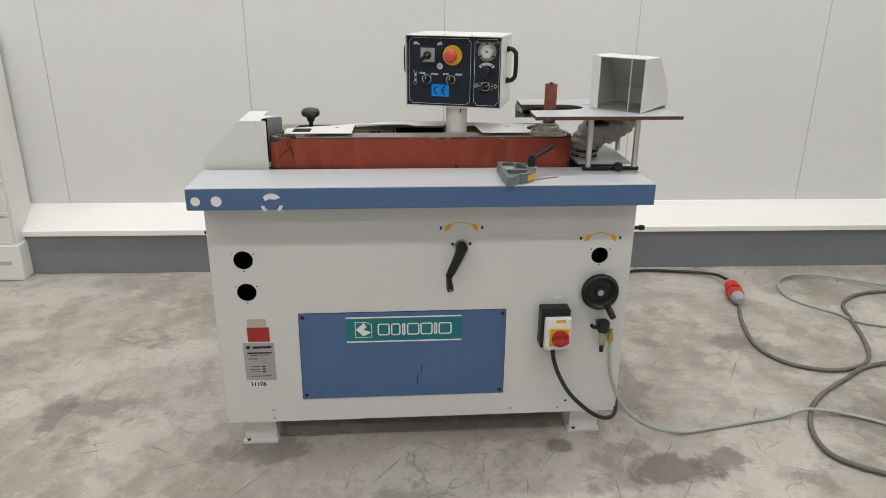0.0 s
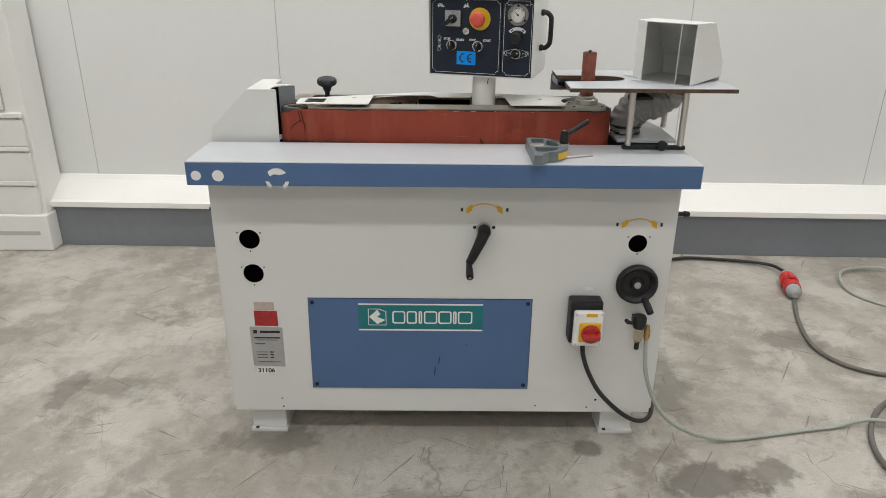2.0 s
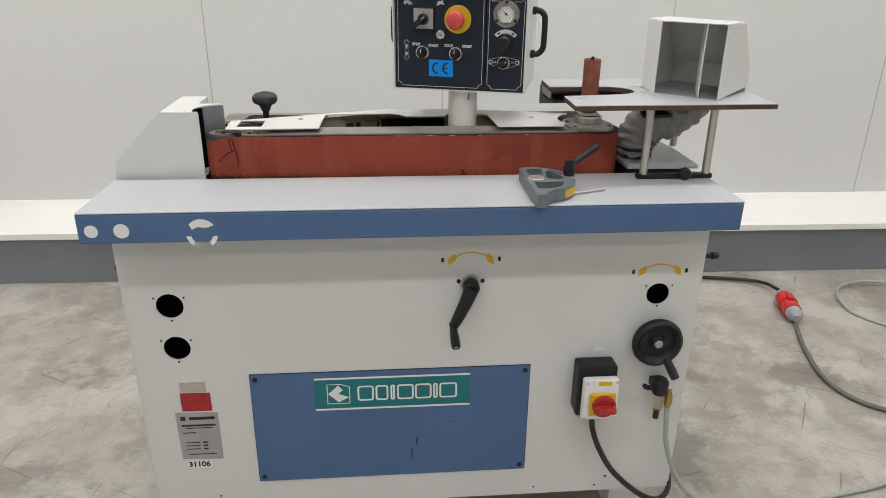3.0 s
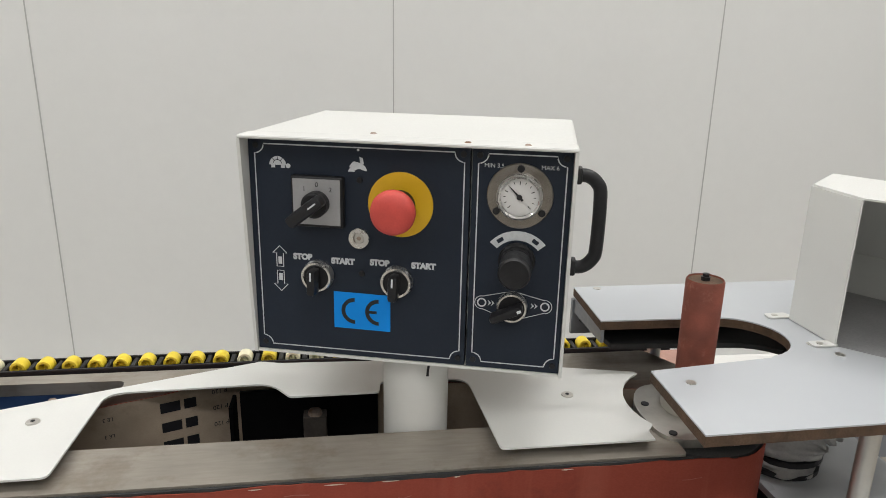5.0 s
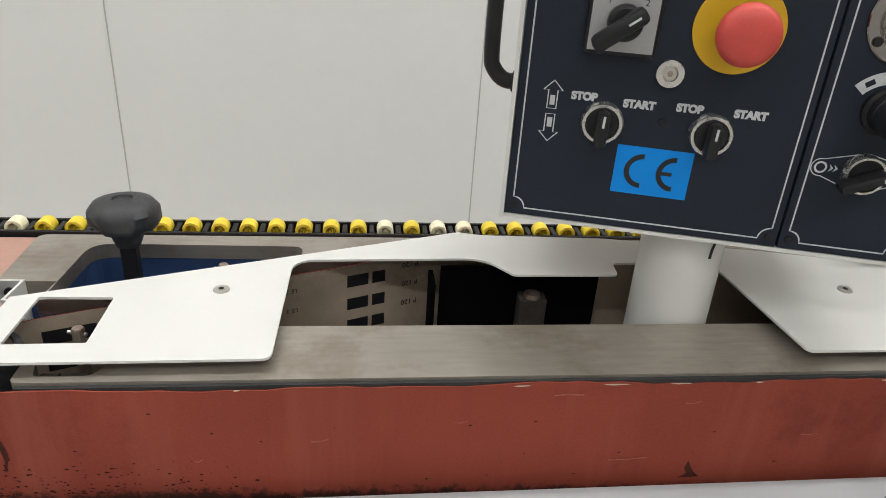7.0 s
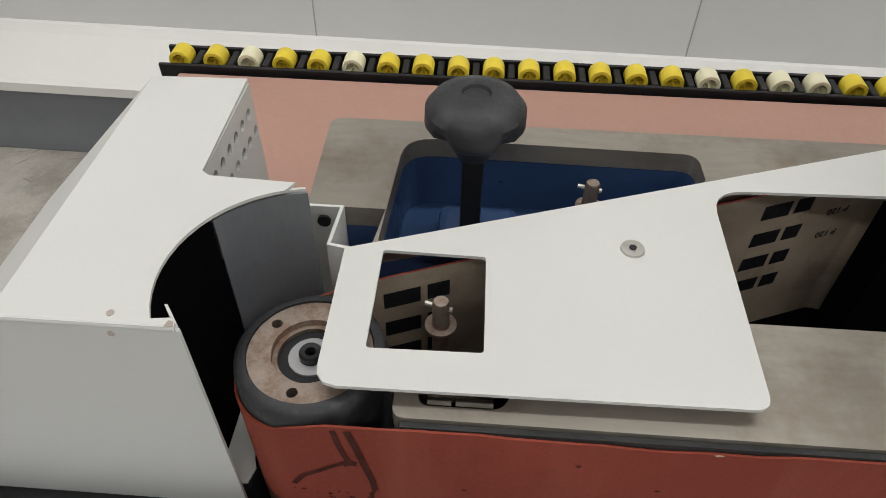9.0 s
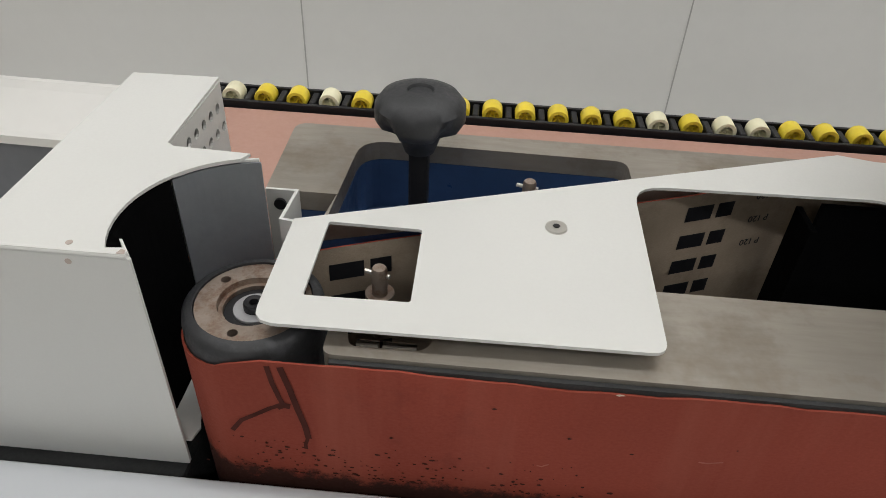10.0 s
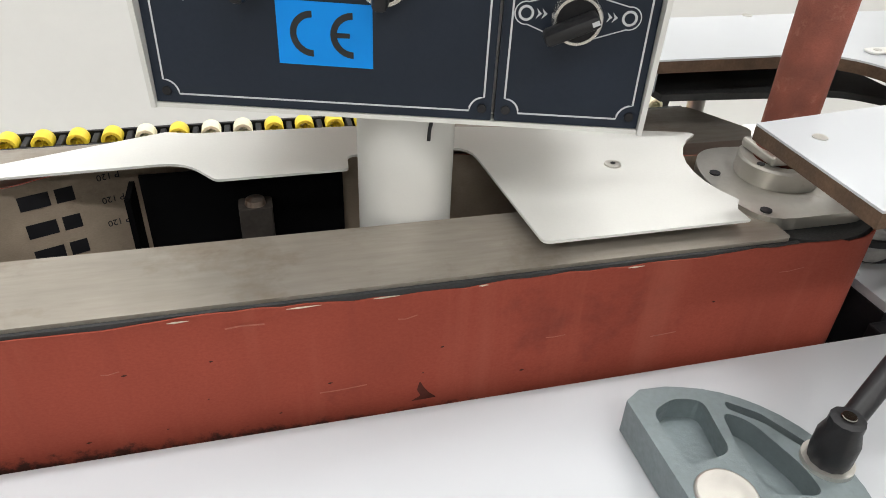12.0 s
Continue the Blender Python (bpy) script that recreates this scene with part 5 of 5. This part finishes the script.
def rest_table():
    slot = [(0.394, 0.172), (0.528, 0.188)] + arc(0.523, 0.243, 0.052, -78, 88, 14) + [(0.390, 0.297)]
    path = [(0.390, 0.058), (0.831, 0.064), (0.835, 0.2), (0.80, 0.40), (0.78, 0.412), (0.395, 0.410), (0.390, 0.297)] + slot[::-1][1:]
    rt = part("spindle_table", prism(path, 1.0417, 1.0513), CHIP, sander, "white laminate spindle table with brown edges")
    part("laminate", prism([(x, y) for x, y in path], 1.0515, 1.053), LAMINATE, rt, "white laminate")
    for x, y in ((0.421, 0.145), (0.423, 0.402), (0.59, 0.215), (0.603, 0.188), (0.55, 0.41)):
        part("screw", disc(0.0048, 0.0006, pose(x, y, 1.053), seg=18), STEEL, rt)
    under = [(0.41, 0.31), (0.40, 0.40), (0.63, 0.40), (0.63, 0.13), (0.56, 0.12)] + arc(0.55, 0.235, 0.064, -70, 90, 12)
    part("support_plate", prism(under, 1.012, 1.018), GRAPHITE, rt, "dark steel support plate")
    part("angle_bar", box(0.39, 0.62, 0.396, 0.402, 0.995, 1.0415), BARE, rt, "grey steel angle bar")
    part("angle_bar", box(0.393, 0.397, 0.302, 0.3955, 1.024, 1.0415), BARE, rt)
    for x, y in ((0.561, 0.084), (0.703, 0.084), (0.5, 0.385), (0.74, 0.36)):
        part("support_post", disc(0.0085, 0.1515, pose(x, y, 0.89), seg=20), STEEL, rt, "steel support post", 40)
    ft = part("post_foot", box(0.546, 0.716, 0.075, 0.093, TOP + 0.0005, TOP + 0.011, 0.002), BLACK, rt, "black foot bar")
    part("clamp_knob", lathe([(0, 0), (0.009, 0), (0.0135, 0.004), (0.0135, 0.012), (0.010, 0.016), (0, 0.017)], front(0.649, 0.075, TOP + 0.014), 24), BLACK, rt, "black clamp knob", 40)
    part("dust_base", prism([(0.548, 0.146), (0.712, 0.14), (0.716, 0.31), (0.70, 0.42), (0.545, 0.42)], TOP + 0.004, TOP + 0.012), LAMINATE, sander, "grey dust plate")
    part("dust_base_body", box(0.547, 0.69, 0.145, 0.415, 0.81, TOP + 0.003), BLACK, sander)
    # cloth hose with ridges
    path = smooth_path([(0.59, 0.236, 0.9), (0.588, 0.236, 0.918), (0.594, 0.238, 0.945), (0.622, 0.24, 0.972), (0.672, 0.24, 0.99), (0.706, 0.24, 1.012), (0.712, 0.24, 1.0415)], 14)
    hs = part("dust_hose", tube(path, lambda t: 0.037 + 0.010 * min(1.0, t * 3) + 0.0022 * math.sin(t * 95) + 0.002 * math.sin(t * 31), 56), HOSE, sander, "wrinkled grey cloth dust hose", 60)
    for v in hs.data.vertices:
        v.co += v.normal * (0.005 * noise.noise(Vector((v.co.x * 45, v.co.y * 45, v.co.z * 110))) + 0.004 * noise.noise(v.co * 28))
    for z in (0.901, 0.917):
        part("hose_band", ringbody(0.0365, 0.0425 + 0.1 * (z - 0.901), 0.006, pose(0.59, 0.236, z)), BLACK, hs)
    # hood over the duct
    th = 0.002
    A, B, C, D, E = (Vector(p) for p in ((0.613, 0.208), (0.713, 0.105), (0.838, 0.224), (0.725, 0.385), (0.610, 0.281)))
    hd = part("dust_hood", prism([tuple(A), tuple(B), tuple(B.lerp(C, 0.58)), tuple(E.lerp(D, 0.58)), tuple(E)], 1.2085, 1.2105), WHITE, sander, "white sheet metal dust hood with divider")

    def sheet(name, P, Q, prof, lab=""):
        d = Q - P
        ln = d.length
        d.normalize()
        m = Matrix(((d.x, 0, d.y, P.x), (d.y, 0, -d.x, P.y), (0, 1, 0, 0), (0, 0, 0, 1)))
        part(name, prism([(u * ln, z) for u, z in prof], 0, th, m=m), WHITE, hd, lab)
    z0, z1 = 1.054, 1.2083
    sheet("side_sheet", B, C, [(0.0, z0), (1.0, z0 + 0.01), (1.0, z0 + 0.05), (0.58, z1), (0, z1)])
    sheet("side_sheet", E, A, [(0, z0), (1, z0), (1, z1), (0, z1)])
    sheet("back_sheet", D, E, [(0, z0), (1, z0), (1, z1), (0.42, z1), (0.0, z0 + 0.05)])
    M = A.lerp(B, 0.7)
    sheet("divider", M, M + Vector((0.035, 0.095)), [(0, z0), (1, z0), (1, z1), (0, z1)])
    sheet("slope_sheet", D, C, [(0, z0), (1, z0), (1, z0 + 0.0518), (0, z0 + 0.0518)])
    bm = bmesh.new()
    q = [B.lerp(C, 0.58), E.lerp(D, 0.58), D, C]
    bm.faces.new([bm.verts.new((p.x, p.y, z)) for p, z in zip(q, (z1, z1, z0 + 0.05, z0 + 0.05))])
    ex = bmesh.ops.extrude_face_region(bm, geom=bm.faces[:])
    bmesh.ops.translate(bm, vec=(0, 0, 0.002), verts=[g for g in ex["geom"] if isinstance(g, bmesh.types.BMVert)])
    part("roof_slope", bm, WHITE, hd)
    part("hood_floor", prism([tuple(A), tuple(B), tuple(C), tuple(D), tuple(E)], 1.0532, 1.0538), SILVER, hd)
    u = (C - B).normalized()
    nrm = Vector((u.y, -u.x))
    for k in range(34):
        f = 0.012 + 0.0035 * (k % 2)
        z = z0 + 0.012 + 0.0041 * k
        p = B + u * f + nrm * 0.0002
        part("vent_dot", disc(0.0011, 0.0003, Matrix(((u.x, 0, nrm.x, p.x), (u.y, 0, nrm.y, p.y), (0, 1, 0, z), (0, 0, 0, 1))), seg=6), BLACK, hd)
    for k in range(22):
        p = B + u * (0.03 + 0.0055 * k) + nrm * 0.0002
        z = z0 + 0.012 + 0.0004 * k + 0.003 * (k % 2)
        part("vent_dot", disc(0.0011, 0.0003, Matrix(((u.x, 0, nrm.x, p.x), (u.y, 0, nrm.y, p.y), (0, 1, 0, z), (0, 0, 0, 1))), seg=6), BLACK, hd)
    for p in (E + Vector((-0.012, 0.01)), A + Vector((-0.014, 0.004))):
        tb = part("fixing_tab", prism(rounded([(p.x - 0.012, p.y - 0.007), (p.x + 0.016, p.y - 0.007), (p.x + 0.016, p.y + 0.007), (p.x - 0.012, p.y + 0.007)], 0.005), 1.0535, 1.055), WHITE, hd)
        part("screw", disc(0.0035, 0.0006, pose(p.x - 0.002, p.y, 1.055), seg=12), STEEL, hd)


def mitre_gauge():
    g = empty("mitre_gauge", pose(0.2835, 0.001, TOP))
    tagged(g, "grey cast mitre gauge with black clamp lever on the table", "mitre gauge")
    h = 0.028
    # quarter-round body with pockets; flat face along x = 0
    outer = [(0.0, -0.108), (0.0, 0.08), (0.012, 0.087), (0.03, 0.086)] + arc(0.019, 0.004, 0.082, 75, -75, 18) + [(0.022, -0.098), (0.02, -0.108)]
    p1 = rounded([(0.011, 0.068), (0.03, 0.076), (0.047, 0.07), (0.041, 0.03), (0.011, 0.026)], 0.007)
    p3 = rounded([(0.011, -0.02), (0.04, -0.024), (0.074, -0.022), (0.062, -0.052), (0.036, -0.068), (0.011, -0.068)], 0.008)
    p2 = rounded([(0.053, 0.06), (0.066, 0.049), (0.076, 0.012), (0.075, -0.008), (0.044, 0.0), (0.047, 0.032)], 0.008)
    p4 = rounded([(0.06, 0.067), (0.076, 0.053), (0.09, 0.026), (0.087, 0.02), (0.074, 0.045), (0.058, 0.061)], 0.003)
    bm = prism(outer, 0.0015, h, [p1, p2, p3, p4])
    bd = part("body", bm, CAST, g)
    bm = prism([(0.004, -0.09), (0.004, 0.078), (0.035, 0.078)] + arc(0.019, 0.004, 0.077, 74, -74, 14), 0.0, 0.012)
    part("web", bm, CAST, g)
    part("pivot_boss", disc(0.0175, h + 0.002, pose(0.021, 0.004, 0.0), 0.0015), STEEL, g, "bare pivot boss")
    part("scale_label", prism(arc(0.019, 0.004, 0.0828, -18, -55, 8) + arc(0.019, 0.004, 0.0822, -55, -18, 8), 0.006, 0.022), YELLOW, g, "yellow angle label")
    part("washer", ringbody(0.006, 0.0145, 0.003, pose(0.091, 0.012, h)), STEEL, g)
    lv = part("clamp_lever", lathe([(0, 0), (0.0115, 0), (0.012, 0.004), (0.012, 0.018), (0.0095, 0.026), (0.0095, 0.032), (0, 0.033)], pose(0.091, 0.012, h + 0.003), 12), BLACK, g, "black clamp lever", 30)
    part("arm", tube([(0.092, 0.013, h + 0.022), (0.105, 0.019, h + 0.03), (0.15, 0.04, h + 0.052), (0.156, 0.043, h + 0.055)], lambda t: 0.0062 + 0.001 * t, 12), BLACK, lv, "", 50)
    part("lever_screw", disc(0.0042, 0.0015, pose(0.091, 0.012, h + 0.036), 0.0005, seg=16), CHROME, lv)
    part("rod", tube([(0.085, -0.03, 0.003), (0.165, -0.002, 0.003)], 0.003, 10), STEEL, g)


cabinet()
controls_on_front()
work_table()
belt()
wheels()
platen_and_casting()
shield()
post_and_box()
end_guard()
lever_knob()
roller_track()
rest_table()
mitre_gauge()


# ---- floor things ----
def cables():
    z = 0.009
    pc = empty("extension_cable", pose(1.6, 1.0, 0))
    pc.matrix_basis = pose(0, 0, 0)
    tagged(pc, "grey rubber power cable looped on the floor", "cable")
    path = [(1.605, 0.955), (1.53, 0.76), (1.49, 0.55), (1.55, 0.41), (1.7, 0.35), (1.86, 0.4), (1.96, 0.54), (2.06, 0.8), (2.12, 0.95), (2.27, 1.06), (2.5, 1.08), (2.9, 0.95), (3.1, 0.6), (2.6, 0.45), (1.93, 0.39), (1.69, 0.275), (1.505, 0.15), (1.395, 0.01), (1.355, -0.13), (1.4, -0.22), (1.6, -0.33), (2.0, -0.45)]
    part("cable", tube(smooth_path([(x, y, z + 0.002 * (k > 12)) for k, (x, y) in enumerate(path)], 10), 0.0085, 10), CABLE, pc, "", 60)
    d = look((1.605, 0.955, 0.035), (1.69, 1.29, 0.035))
    sk = part("socket", lathe([(0, 0), (0.014, 0), (0.018, -0.012), (0.03, -0.03), (0.031, -0.055), (0, -0.056)], d, 28), PLUGGREY, pc, "grey cable gland", 35)
    part("red_body", lathe([(0, -0.056), (0.034, -0.056), (0.036, -0.08), (0.031, -0.12), (0.038, -0.122), (0.038, -0.15), (0.033, -0.155), (0.033, -0.19), (0, -0.192)], d, 28), PLUGRED, pc, "red five-pin coupling", 35)
    part("plug_cap", lathe([(0, -0.19), (0.03, -0.19), (0.024, -0.225), (0.015, -0.24), (0, -0.242)], d, 24), PLUGGREY, pc, "", 35)
    part("cap_lid", box(-0.012, 0.012, 0.034, 0.044, -0.15, -0.1, 0.004, m=d), PLUGRED, pc)
    lead = empty("machine_lead", pose(0, 0, 0))
    tagged(lead, "black power lead from the machine to the coupling", "cable")
    path = [(0.70, 0.42, 0.3), (0.76, 0.6, 0.12), (0.9, 0.95, 0.012), (1.1, 1.3, 0.012), (1.254, 1.42, 0.012), (1.487, 1.40, 0.012), (1.65, 1.33, 0.02), (1.672, 1.215, 0.035)]
    part("lead", tube(smooth_path(path, 10), 0.0075, 10), BLACKCABLE, lead, "", 60)
    ah = empty("air_hose", pose(0, 0, 0))
    tagged(ah, "pale grey-green compressed air hose running over the floor", "hose")
    path = [(0.642, -0.035, 0.368), (0.645, -0.036, 0.32), (0.655, -0.038, 0.25), (0.69, -0.04, 0.16), (0.745, -0.04, 0.09), (0.83, -0.035, 0.04), (0.93, -0.02, 0.012), (1.04, 0.0, 0.008), (1.19, 0.03, 0.008), (1.30, 0.05, 0.008), (1.38, 0.062, 0.022), (1.44, 0.066, 0.024), (1.55, 0.053, 0.01), (1.65, -0.006, 0.008), (1.9, -0.2, 0.008), (2.6, -0.3, 0.008)]
    part("hose", tube(smooth_path(path, 10), 0.0062, 10), AIR, ah, "", 60)
    rp = empty("air_hose", pose(0, 0, 0))
    tagged(rp, "grey-green air hose coil lying near the wall", "hose")
    path = [(2.9, 0.5), (2.157, 0.72), (2.03, 0.86), (1.905, 1.03), (1.93, 1.2), (2.04, 1.29), (2.21, 1.29), (2.5, 1.13), (2.9, 1.0), (3.3, 0.4)]
    part("hose", tube(smooth_path([(x, y, 0.007 if k < 4 else 0.02) for k, (x, y) in enumerate(path)], 10), 0.0065, 10), AIR, rp, "", 60)


def cupboard():
    c = empty("drawer_cupboard", pose(-1.888, 1.49, 0))
    tagged(c, "white cupboard with slotted drawers against the wall", "cupboard")
    part("carcass", box(-0.75, -0.005, 0.012, 0.2, 0.0, 1.24, 0.004), CUPBOARD, c)
    part("plinth", box(-0.76, 0.004, -0.012, 0.2, 0.0, 0.19, 0.008), CUPBOARD, c)
    for z0, z1 in ((0.192, 0.36), (0.362, 0.53), (0.532, 0.69)):
        d = part("drawer_front", box(-0.74, -0.02, -0.002, 0.0118, z0, z1 - 0.03, 0.003), CUPBOARD, c)
        part("drawer_lip", box(-0.74, -0.02, -0.006, 0.0115, z1 - 0.022, z1, 0.003), CUPBOARD, d)
        part("handle_slot", box(-0.7, -0.045, 0.004, 0.0116, z1 - 0.0295, z1 - 0.0225), SEAM, d)
    part("handle_slot", box(-0.7, -0.045, -0.0135, -0.0122, 0.085, 0.105), SEAM, c)
    part("door_gap", box(-0.744, -0.096, 0.004, 0.0119, 0.701, 1.219), SEAM, c)
    part("door", box(-0.74, -0.1, -0.004, 0.0118, 0.705, 1.215, 0.004), CUPBOARD, c, "white cupboard door")


cables()
cupboard()
